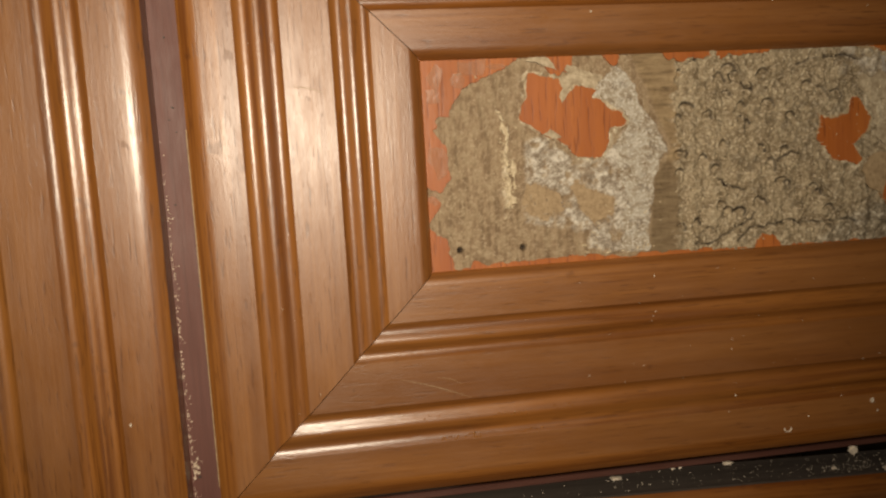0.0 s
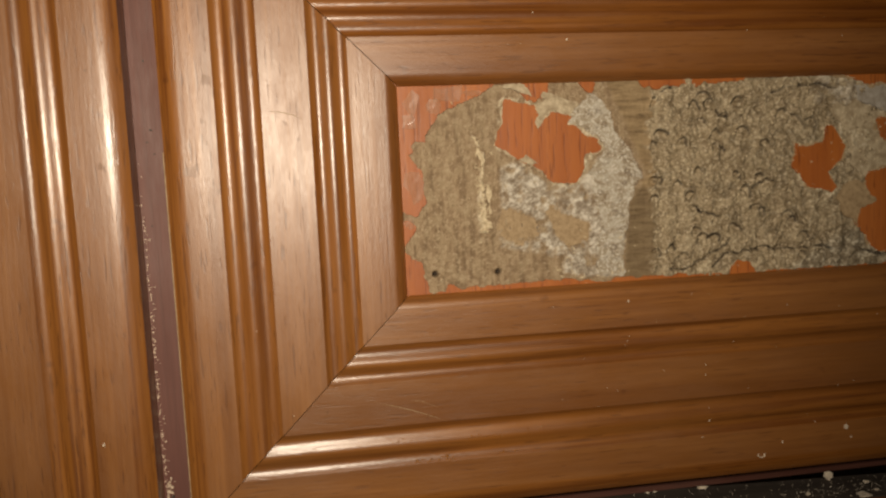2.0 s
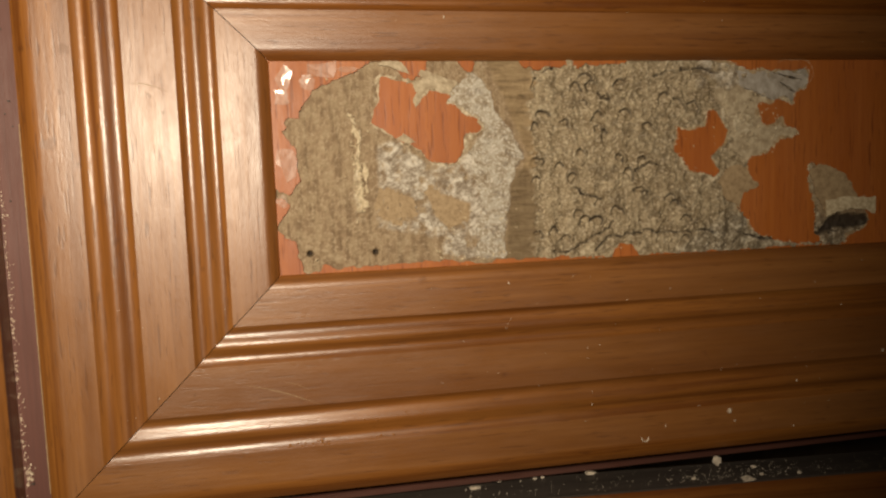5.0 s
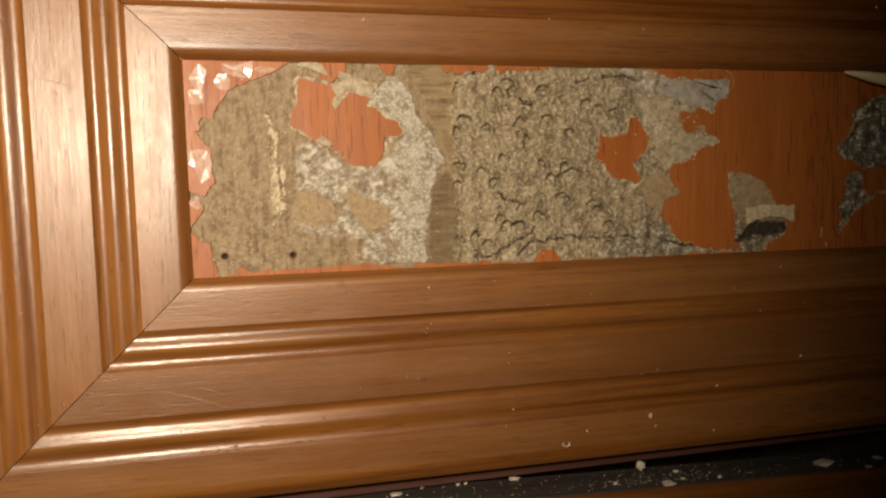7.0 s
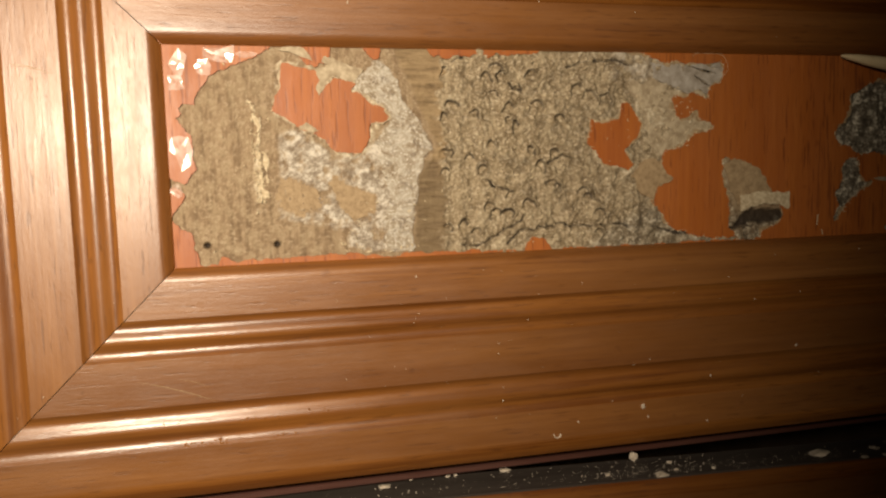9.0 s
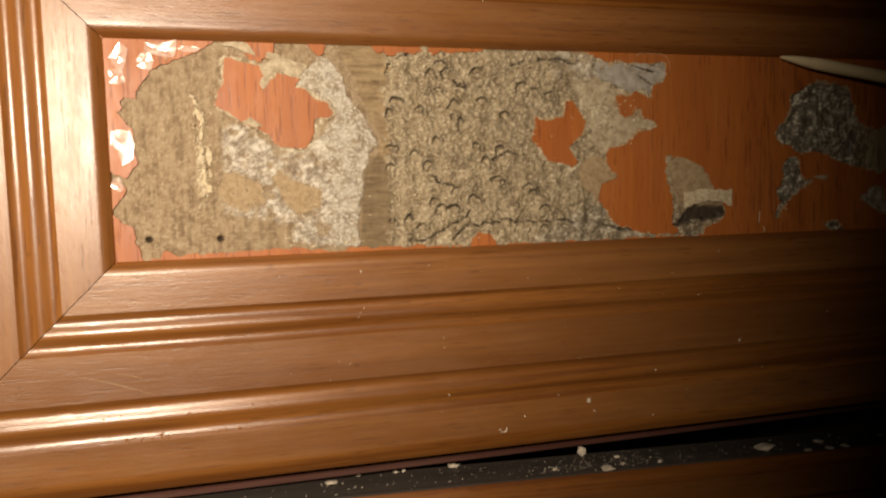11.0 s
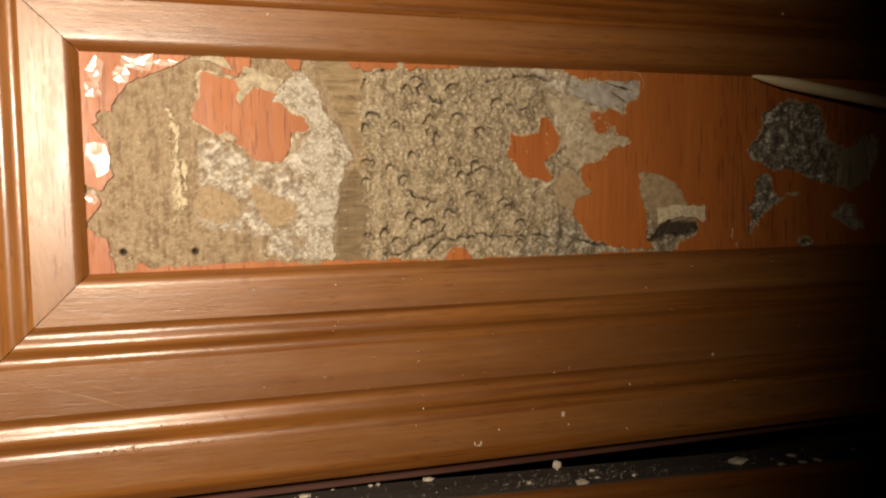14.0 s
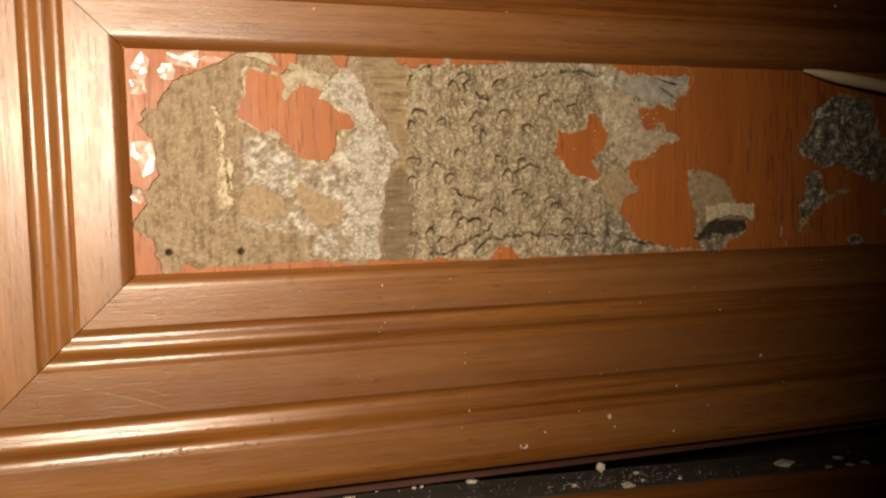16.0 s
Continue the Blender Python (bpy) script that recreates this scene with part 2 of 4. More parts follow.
tree.links.new(color, bsdf.inputs["Base Color"])
bsdf.inputs["Roughness"].default_value = 0.72
bsdf.inputs["Specular IOR Level"].default_value = 0.35
bump(tree, bsdf, math_node(tree, "ADD", math_node(tree, "ADD", crumb, swirl), math_node(tree, "MULTIPLY", streak, 0.25)), 0.30, 0.0007)


# ---- building helpers ----
def mesh_of(name, verts, faces, mats, smooth=False):
    me = bpy.data.meshes.new(name)
    me.from_pydata([tuple(c * MM for c in v) for v in verts], [], faces)
    for m in mats if isinstance(mats, (list, tuple)) else [mats]:
        me.materials.append(m)
    if smooth:
        me.polygons.foreach_set("use_smooth", [True] * len(me.polygons))
    me.update()
    return me


def piece(name, verts, faces, mats, parent=None, label="", smooth=False):
    ob = new(name, mesh_of(name, verts, faces, mats, smooth))
    ob.parent = parent
    return tagged(ob, label)


def part(name, bm, mat, parent, label=""):
    me = bpy.data.meshes.new(name)
    bm.to_mesh(me)
    bm.free()
    me.materials.append(mat)
    ob = new(name, me)
    ob.parent = parent
    return tagged(ob, label)


def box(x0, x1, y0, y1, z0, z1, bevel=0.0):
    bm = bmesh.new()
    bmesh.ops.create_cube(bm, size=1)
    for v in bm.verts:
        v.co = Vector(((x0 + x1) / 2 + v.co.x * (x1 - x0), (y0 + y1) / 2 + v.co.y * (y1 - y0), (z0 + z1) / 2 + v.co.z * (z1 - z0))) * MM
    if bevel:
        bmesh.ops.bevel(bm, geom=bm.edges[:], offset=bevel * MM, segments=2, affect="EDGES")
    return bm


def thing(name, label, category, group="", kind=""):
    return tagged(new(name), label, category, group, kind)


# ---- reeded moulding ----
REEDS = ((11.4, 21.2), (33.0, 44.0))


def dip(s):
    """Depth of the moulding's face at s mm from its inner edge."""
    if s < 2.6:
        return 2.3 * ((2.6 - s) / 3.3) ** 2.0
    for a, b in REEDS:
        if a < s < b:
            v = 1 - abs((s - a) / (b - a) * 2 - 1)
            return 0.95 * (math.sin(math.pi / 2 * v / 0.4) if v < 0.4 else 0.5 + 0.5 * math.cos(math.pi * (v - 0.4) / 0.6))
    return 1.8 * max(0.0, (s - 52.0) / 5.0) ** 2


def moulding_profile():
    s = [-0.7, -0.4, 0.0, 0.4, 0.8, 1.2, 1.6, 2.0, 2.3, 2.6, 7, 11.3, 21.3, 22, 27, 32.9, 44.1, 45, 48, 52.0, 52.8, 53.6, 54.4, 55.1, 55.8, 56.4, 57.0]
    for a, b in REEDS:
        s += [a + (b - a) * k / 40 for k in range(41)]
    return [(v, dip(v)) for v in sorted(s)]


PROFILE = moulding_profile()


def member(name, at, mat, parent, face=0.0, inner=6.5, outer=CARCASS - 0.25):
    """One mitred frame member. at(s, k): its x and z at s mm from the inner edge, k from 0 to 1 along it."""
    ring = [(-0.7, inner)] + PROFILE + [(BOARD, outer), (BOARD - 8, outer + 0.01), (BOARD - 8, 17.0), (4.0, 17.0), (4.0, inner)]
    verts, faces, n = [], [], len(ring)
    for k in (0, 1):
        for s, y in ring:
            x, z = at(s, k)
            verts.append((x, face + y, z))
    faces += [(i, (i + 1) % n, n + (i + 1) % n, n + i) for i in range(n)]
    faces += [tuple(range(n)), tuple(range(2 * n - 1, n - 1, -1))]
    ob = piece(name, verts, faces, mat, parent)
    rich = [0.3 if -0.2 < s < 3.0 else 1.0 if s < 0 or s > 52.5 or any(a + 0.1 < s < b - 0.1 for a, b in REEDS) else 0.0 for s, y in ring]
    ob.data.attributes.new("stain", "FLOAT", "POINT").data.foreach_set("value", rich * 2)
    bm = bmesh.new()
    bm.from_mesh(ob.data)
    bmesh.ops.recalc_face_normals(bm, faces=bm.faces)
    bm.to_mesh(ob.data)
    bm.free()
    for f in ob.data.polygons:
        f.use_smooth = len(f.vertices) == 4
    ob.data.set_sharp_from_angle(angle=radians(24))
    return ob


def frame_of(parent, x0, x1, z0, z1, face=0.0):
    """Four mitred members round the clear opening x0..x1, z0..z1."""
    g = 0.13
    member("stile", lambda s, k: (x0 - s, (z0 - s + g) * (1 - k) + (z1 + s - g) * k), wood_upright, parent, face)
    member("stile", lambda s, k: (x1 + s, (z0 - s + g) * (1 - k) + (z1 + s - g) * k), wood_upright, parent, face)
    member("top_rail", lambda s, k: ((x0 - s + g) * (1 - k) + (x1 + s - g) * k, z1 + s), wood_level, parent, face)
    member("bottom_rail", lambda s, k: ((x0 - s + g) * (1 - k) + (x1 + s - g) * k, z0 - s), wood_level, parent, face)


# ---- room ----
for name, b, m, cat in (
        ("floor", (-760, 760, -900, 420, -480, -460), floor_tile, "floor"),
        ("ceiling", (-760, 760, -900, 420, 620, 650), plaster, "ceiling"),
        ("wall_north", (-760, 760, 420, 470, -480, 650), plaster, "wall"),
        ("wall_south", (-760, 760, -950, -900, -480, 650), plaster, "wall"),
        ("wall_west", (-810, -760, -950, 470, -480, 650), plaster, "wall"),
        ("wall_east", (760, 810, -950, 470, -480, 650), plaster, "wall")):
    tagged(part(name, box(*b), m, None), "plain " + cat + " of a dark unlit room", cat, "", "structure")

# ---- cabinet carcass ----
carcass = thing("cabinet", "purple-brown painted wooden cabinet carcass around drawers", "cabinet")
part("upright", box(-72, -50.5, CARCASS, 24, -455, 150, 0.3), carcass_paint, carcass)
part("upright", box(380, 400, CARCASS, 24, -455, 150, 0.3), carcass_paint, carcass)
part("upright", box(-420, -400, CARCASS, 24, -455, 150, 0.3), carcass_paint, carcass)
verts, faces = [], []
for x in (-50.4, 40.0, 224.0, 379.9):
    low, high = -60.2 + 0.0025 * max(x, 0), -58.4
    verts += [(x, 2.5, low + 0.3), (x, 2.9, low), (x, 3.8, low), (x, 3.8, high), (x, 2.9, high), (x, 2.5, high - 0.3)]
for k in (0, 6, 12):
    faces += [(k + i, k + 6 + i, k + 6 + (i + 1) % 6, k + (i + 1) % 6) for i in range(6)]
faces += [(5, 4, 3, 2, 1, 0), (18, 19, 20, 21, 22, 23)]
piece("cross_rail", verts, [tuple(reversed(f)) for f in faces], rail_paint, carcass)
part("cross_rail", box(-50.4, 379.9, CARCASS, 24, 106, 150, 0.3), carcass_paint, carcass)
part("back_panel", box(-420, 400, 395, 401, -455, 150), dark_void, carcass)
part("side_panel", box(-420, -402, 24.2, 394.8, -455, 150), dark_void, carcass)
part("side_panel", box(382, 400, 24.2, 394.8, -455, 150), dark_void, carcass)
part("top_panel", box(-420, 400, 4, 401, 150.2, 168), carcass_paint, carcass)
part("plinth", box(-420, 400, 20, 401, -460, -455.2), dark_void, carcass)

# ---- damaged drawer front ----
drawer = thing("drawer_front", "brown varnished drawer front with reeded frame and termite-eaten red panel", "drawer")
RIGHT = 345.0


frame_of(drawer, 0, RIGHT, 0, H)

part("edge_strip", box(-57.32, -57.05, 2.0, 7.0, -50, 40, 0.05), tan_backing, drawer, "thin pale strip along the edge of the board")

# outlines of what is left of the veneer, mm in the panel's plane
MAIN = [(95.6, 58), (108.4, 55.3), (121.3, 54.6), (128.4, 53.9), (133.7, 51.9), (142.5, 51.7), (151.4, 51.9), (152.2, 48.8), (152.2, 47.5), (148.3, 45.3), (146.9, 41.9), (142.1, 43.1), (136.4, 41.7), 
        (135.5, 39.6), (138.3, 35.9), (141.7, 36.3), (143.1, 38.4), (145, 36.3), (148.4, 35.5), (149.4, 33.3), (147, 32.5), (143.1, 31.6), (138.3, 28.6), (132.7, 26.1), (132.3, 24.4), (129.6, 21.5), 
        (129, 17.6), (129.4, 12.7), (131.1, 11.3), (134.3, 6.7), (138.6, 3.6), (145.4, 2.2), (156.2, 1.3), (165.9, -1.6), (174.9, -0.6), (183.9, -1.6), (195.3, -3), (368.2, -3), (365.4, 58)]
ISLE = [(195.4, 43.3), (199, 45.7), (206.4, 47.3), (213.2, 46.7), (217.9, 44.8), (219.4, 40.6), (220.4, 36.5), (224.8, 33), (227.5, 32), (232.8, 33.1), (233.1, 36.6), (237.6, 36.7), (238.1, 29.6), 
        (238.6, 22.4), (233.3, 19.6), (229.8, 17.5), (226.2, 19.3), (220.9, 20.8), (217.4, 21.8), (211.3, 22.6), (210.4, 24.7), (204.5, 25.4), (198.7, 24.7), (195.4, 26.8), (190.1, 28.8), (190, 32.8), 
        (194.4, 36.2), (195.5, 39.6)]
OLIVE = [(225, 28.8), (227.5, 32), (232.8, 33.1), (233.1, 36.6), (237.6, 36.7), (238.1, 29.6), (238.6, 22.4), (233.3, 19.6), (229.8, 17.5), (226.2, 19.3), (224.7, 22.5)]
ISLE_LOW = [(194.6, 24.1), (199.2, 23.7), (199.7, 19.9), (200.2, 16.8), (205.2, 17.1), (200.6, 14.4), (196.6, 11.1), (192.6, 7.7), (191.8, 5), (189.5, 5.7), (191.7, 9.1), (190.8, 13.2), (192.3, 17.3), 
        (193.1, 21.4)]
ISLE_GREY = [(222.9, 11.2), (228.1, 14.7), (231.7, 13.9), (232.3, 9.6), (236.4, 7.3), (236, 5.2), (230.2, 5.3), (226.6, 7.2), (223.9, 9.1)]
SPOT = [(208.3, 2.3), (213.3, 4), (217.6, 0.9), (213.2, -1.2)]
FLAKE = [(151.5, 25.1), (157, 23.8), (162.6, 20.6), (165.1, 19.2), (166.3, 14.3), (172.3, 14.2), (172.1, 8.3), (170.6, 4.7), (166.4, 4), (164.4, 0.4), (157.3, 0.3), (155.2, 2.6), (153.7, 5.3), 
        (155.1, 9.7), (154.6, 12.4), (152.5, 18.6)]
HEART = [(28.4, 50.2), (30.3, 50.4), (36.5, 48.4), (37.7, 46.2), (36.9, 42.5), (38.9, 44.8), (40.2, 46.8), (45.3, 46.3), (46.5, 45.3), (45.6, 43.7), (49.4, 41.1), (53.3, 39), (55.2, 36.9), 
        (54, 35.7), (50.3, 35.4), (49.9, 33.8), (49.1, 31.3), (47.3, 28.1), (44.7, 27.8), (40.9, 28.3), (38.4, 31.3), (36, 33), (33.5, 33.5), (29.8, 36), (25.6, 38.8), (26.5, 42.1), 
        (27.6, 44.5)]
RED_TWO = [(110.2, 36.6), (113.9, 35.2), (119.1, 36.1), (120.5, 40.4), (121.4, 40.8), (124.3, 37.8), (126, 34.8), (125.2, 31.3), (120.9, 27.5), (123.3, 23.5), (121.8, 21.8), (119.5, 23.1), (114.3, 24.1), 
        (112.5, 27.1), (109.7, 29.7), (110.7, 33.9)]
TAN_SCRAP = [(122.6, 20.3), (127, 25), (131.9, 23.9), (135.7, 19.1), (130.8, 17.6), (129.8, 12.3), (125.9, 15.5)]
MOULD = [(27.2, 32.9), (32.2, 33.9), (37.1, 29.7), (40.5, 27.9), (47.3, 27.7), (50.9, 30.8), (57.2, 38.1), (62.4, 36.3), (65.4, 30.3), (62.1, 22.1), (61.1, 17.1), (59.9, 2.8), (48.4, 2.6), 
        (43.2, 3.8), (43.3, 8), (36.5, 10), (26.4, 12.2), (26.6, 16.3), (26.9, 25.2)]
LOBE = [(45.6, 44.1), (46.6, 46.1), (52.3, 51.2), (56.1, 47.9), (58.1, 42.1), (63.2, 33.8), (65.4, 29.5), (54.1, 39), (49.4, 41.5)]
BLOB_A = [(39.5, 23.1), (45.4, 19.9), (51.4, 16.7), (49.5, 12.6), (45.1, 10.4), (40.9, 14.7), (38.9, 18.2)]
BLOB_B = [(27.1, 22.4), (30.7, 21.4), (35.8, 19.3), (36.8, 14.2), (31.6, 12.2), (27, 13.3), (26, 17.9)]
STRIP = [(55.6, 57), (69.7, 57), (71.2, -2), (60.7, -2), (61.8, 20.5), (67, 29.7)]
PULP = [(68.7, 58), (147.5, 58), (158.6, 49.9), (154.3, 33.1), (136.8, 22.8), (143.6, 3.7), (177.1, 1), (178.3, -3), (68.6, -3)]

# the eaten board: a height field with its zones
STEP = 0.25
gx, gz = np.meshgrid(np.arange(-2.0, 252.0, STEP), np.arange(-2.0, 57.2, STEP), indexing="ij")
wx = gx + 2.2 * (fbm(gx * 0.35, gz * 0.35, 3) - 0.5)
wz = gz + 2.2 * (fbm(gx * 0.35, gz * 0.35, 9) - 0.5)
pulp_z = soft(wx + 6.5 * (fbm(gx * 0.30, gz * 0.60, 13) - 0.5), wz, PULP, 1.0)
strip_z = soft(wx, wz, STRIP, 1.0) * (1 - pulp_z)
mould_z = np.maximum(soft(wx, wz, MOULD, 1.0), soft(wx, wz, LOBE, 0.8))
blob_z = np.maximum(soft(wx, wz, BLOB_A, 1.2), soft(wx, wz, BLOB_B, 1.5))
patchy = np.clip((fbm(gx * 0.5, gz * 0.5, 21) - 0.30) * 5, 0, 1)
mould_z = mould_z * (1 - 0.9 * blob_z) * patchy
tongue = soft(wx, wz, [(117, 55), (154.1, 54.1), (155.3, 48.9), (147.6, 44.7), (117.1, 46.9)], 2.0)
mould_z = np.maximum(mould_z, 0.65 * tongue * patchy)
isle_z = np.maximum(np.maximum(soft(wx, wz, ISLE, 0.8), soft(wx, wz, ISLE_LOW, 0.8)), soft(wx, wz, SPOT, 0.8))
grey_z = np.maximum(isle_z * np.clip((225 - wx) / 6, 0.15, 1), 0.55 * soft(wx, wz, [(126, 11.3), (179.3, 6.3), (179.4, -3.3), (104.3, -1.9)], 3))
black_z = soft(wx, wz, [(155.7, 6.1), (162.4, 9.7), (173.6, 9.2), (173.6, 5.8), (163.6, 5.5), (156.9, 4.5)], 0.8)
mould_z = np.maximum(mould_z, 0.9 * soft(wx, wz, ISLE_GREY, 0.8))
crack_line = np.exp(-(line_distance(wx, wz, [(19.6, 41.2), (22.6, 36.7), (21.5, 27.1), (20.9, 20), (21.9, 14.9)]) / (0.25 + 0.75 * np.clip((34 - gz) / 15, 0, 1))) ** 2)
cream_z = crack_line * np.clip((fbm(gx * 0.9, gz * 0.9, 33) - 0.36) * 7, 0, 1) * (1 - blob_z)
fray = soft(wx, wz, [(123.6, 45.9), (155.3, 45.7), (153.2, 34.2), (136.8, 25.9), (125.8, 31.3)], 2.5)
cream_z = np.maximum(cream_z, 0.8 * fray * np.clip((fbm(gx * 0.8, gz * 0.8, 37) - 0.45) * 6, 0, 1))
for outline, reach in ((HEART, 1.3), (MAIN, 0.9), (RED_TWO, 0.8), (FLAKE, 1.0)):
    rim = np.exp(-(line_distance(wx, wz, outline, True) / reach) ** 2)
    cream_z = np.maximum(cream_z, rim * np.clip((fbm(gx * 0.6, gz * 0.6, 41) - 0.47) * 7, 0, 1))

# tunnels, rings round the exit holes, and cracks, with their shade painted near black
tx = gx * 0.32 + 1.4 * fbm(gx * 0.22, gz * 0.22, 51)
tz = gz * 0.32 + 1.4 * fbm(gx * 0.22, gz * 0.22, 57)
ridged = 1 - np.abs(2 * fbm(tx, tz, 61, 3) - 1)
worm = np.clip((ridged - 0.80) * 6, 0, 1)
columns = 0.5 + 0.5 * np.cos((wx - 67) * 2 * math.pi / 6.2)
relief = 0.25 * (fbm(gx * 0.9, gz * 0.9, 71) - 0.5) + 0.10 * (1 - pulp_z) * (fbm(gx * 3, gz * 0.25, 73) - 0.5)
relief = relief + pulp_z * (1.7 * (fbm(gx * 0.24, gz * 0.24, 77) - 0.5) - 0.22 * worm + 0.70 * (fbm(gx * 0.7, gz * 0.7, 79) - 0.5) + 0.9 * np.maximum(0, fbm(gx * 1.2, gz * 1.0, 80, 2) - 0.56) + 0.30 * np.maximum(0, fbm(gx * 1.9, gz * 1.9, 81, 2) - 0.55)
                           - 0.7 * np.maximum(0, 0.36 - fbm(gx * 0.8, gz * 0.8, 85, 3)) + 0.50 * columns * np.clip((96 - gx) / 20, 0, 1))
relief = relief + mould_z * (0.18 + 0.35 * (fbm(gx * 1.8, gz * 1.8, 83) - 0.5))
relief = relief + np.maximum(isle_z, grey_z) * (1.5 * (fbm(gx * 0.45, gz * 0.45, 87) - 0.5) + 0.4 * (fbm(gx * 1.3, gz * 1.3, 89) - 0.5) - 0.15 - 2.2 * np.maximum(0, 0.42 - fbm(gx * 0.6, gz * 0.6, 93, 3)))
relief = relief + 0.30 * cream_z - 0.9 * black_z
# painted dark: tunnels, the black recess, and the strip below z 27
crack_shade_z = 0.32 * worm * pulp_z * np.clip((fbm(gx * 0.25, gz * 0.25, 91) - 0.45) * 6, 0, 1) + 0.9 * black_z + 0.34 * strip_z * np.clip((27 - gz) / 3, 0, 1)
HOLES = [(69.4, 48.1), (83.5, 48.9), (80.5, 46.8), (93.4, 47.7), (89.4, 44.1), (82.6, 42.6), (71.4, 39.6), (69.3, 36), (77.6, 37.5), (87.3, 38.4), (94.8, 39.3), (87.1, 35.1), (69.2, 27.4), 
        (76.3, 26.5), (93.2, 27.6), (100.1, 26.7), (96.1, 23), (68.9, 22.1), (79.1, 22.6), (87.1, 15.6), (81.6, 12.5), (69.1, 7.9), (73.7, 8.3), (77, 6.5), (100.5, 17.4), (112.8, 4.6), 
        (81.8, 29.3)]
rng = random.Random(4)
HOLES += [(rng.uniform(76, 118), rng.uniform(6, 50)) for k in range(14)]
for x, z in HOLES:
    size, lean, strong = rng.uniform(1.3, 2.3), rng.uniform(-0.6, 0.9), rng.uniform(0.75, 1.0)
    r = np.hypot(wx - x - 0.2, (wz - z) * rng.uniform(0.70, 1.10))
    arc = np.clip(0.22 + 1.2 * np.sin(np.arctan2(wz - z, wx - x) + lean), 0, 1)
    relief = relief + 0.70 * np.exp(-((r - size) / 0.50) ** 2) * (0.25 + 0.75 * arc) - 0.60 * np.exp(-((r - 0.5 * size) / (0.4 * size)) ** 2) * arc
    # crescent of painted shade under the arch of each hole
    crack_shade_z = np.maximum(crack_shade_z, strong * np.exp(-((r - 0.78 * size) / 0.24) ** 2) * np.minimum(1, 3.0 * arc))
for x, z in ((8.4, 5.8), (25.3, 5.4), (36.4, 42.1)):
    r = np.hypot(gx - x, gz - z)
    relief = relief - 1.6 * np.exp(-(r / 0.75) ** 4)
    crack_shade_z = np.maximum(crack_shade_z, np.exp(-(r / 0.8) ** 4))
for pts in ([(74, 2.6), (77.8, 2.5), (83, 4.8), (87.4, 7.2), (91.4, 10.4)],
            [(86.5, 3), (90, 6.1), (94.5, 6.9), (100.8, 7.4), (108.1, 6.9), (113.7, 7), (124.2, 5.9), (129, 5.7), (134, 5.1), (139, 3.4), (155.8, 3.9), (165.8, 5.4)],
            [(104, 50.2), (108.6, 51.1), (114, 52.3), (119.6, 52.2), (123.3, 51.1), (125.2, 49.8)],
            [(80.3, 19.9), (83.7, 18.6), (86.7, 17.1)],
            [(141, 51), (149.8, 48.9)],
            [(143.2, 47.9), (149.8, 44.3)],
            [(69.5, 52.6), (72, 50.8), (76, 53)],
            [(98, 24), (103, 27), (106, 26)],
            [(87, 45.6), (91, 43.8)]):
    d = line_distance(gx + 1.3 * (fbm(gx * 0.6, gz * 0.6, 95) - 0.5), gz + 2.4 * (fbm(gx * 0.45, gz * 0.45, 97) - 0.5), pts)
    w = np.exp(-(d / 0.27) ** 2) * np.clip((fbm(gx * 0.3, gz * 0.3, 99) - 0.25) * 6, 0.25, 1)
    relief, crack_shade_z = relief - 0.9 * w, np.maximum(crack_shade_z, w)
for x, z in ((61.7, 3), (62.8, 7.1), (62.8, 11.2), (63.9, 16.4), (63.9, 19.4), (65, 36.9), (63.9, 41), (65, 45.1)):
    w = np.exp(-(np.abs(gz - z - 0.4 * (fbm(gx * 0.4, gz * 0, 11) - 0.5) * 4) / 0.42) ** 2) * np.clip((gx - x) / 1.0, 0, 1) * np.clip((68 - gx) / 1.5, 0, 1)
    relief, crack_shade_z = relief - 0.25 * w, np.maximum(crack_shade_z, 0.28 * w)
covered = np.zeros(gx.shape)
for outline in (MAIN, HEART, RED_TWO):
    covered = np.maximum(covered, soft(gx, gz, outline, 2.0))
for outline in (ISLE, ISLE_LOW, ISLE_GREY, FLAKE, SPOT):
    covered = covered * (1 - soft(gx, gz, outline, 2.5))
relief = np.where(covered > 0.35, np.minimum(relief, 0.12), relief)
relief = np.clip(relief, -2.0, 0.85)
nx, nz = gx.shape
index = np.arange(nx * nz).reshape(nx, nz)
quads = np.stack([index[:-1, :-1], index[1:, :-1], index[1:, 1:], index[:-1, 1:]], -1).reshape(-1, 4)
verts = np.stack([gx, RECESS - relief, gz], -1).reshape(-1, 3)
eaten_board = piece("panel", verts.tolist(), quads.tolist(), eaten, drawer, "termite-eaten wooden panel with tunnels, mould and torn veneer", True)
for name, field in (("strip", strip_z), ("pulp", pulp_z), ("mould", mould_z), ("cream", cream_z), ("grey", np.maximum(grey_z, 0)), ("crack_shade", crack_shade_z)):
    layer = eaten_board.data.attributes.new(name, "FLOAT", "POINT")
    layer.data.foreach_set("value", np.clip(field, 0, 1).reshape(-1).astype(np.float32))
part("panel_backing", box(-3.5, RIGHT + 3.5, RECESS + 2.4, RECESS + 6.0, -3.5, H + 3.5), dark_void, drawer)


# ---- veneer scraps ----
def rounded(pts):
    """Cuts the corners of an outline once."""
    out = []
    for (x0, z0), (x1, z1) in zip(pts, pts[1:] + pts[:1]):
        out += [(0.75 * x0 + 0.25 * x1, 0.75 * z0 + 0.25 * z1), (0.25 * x0 + 0.75 * x1, 0.25 * z0 + 0.75 * z1)]
    return out


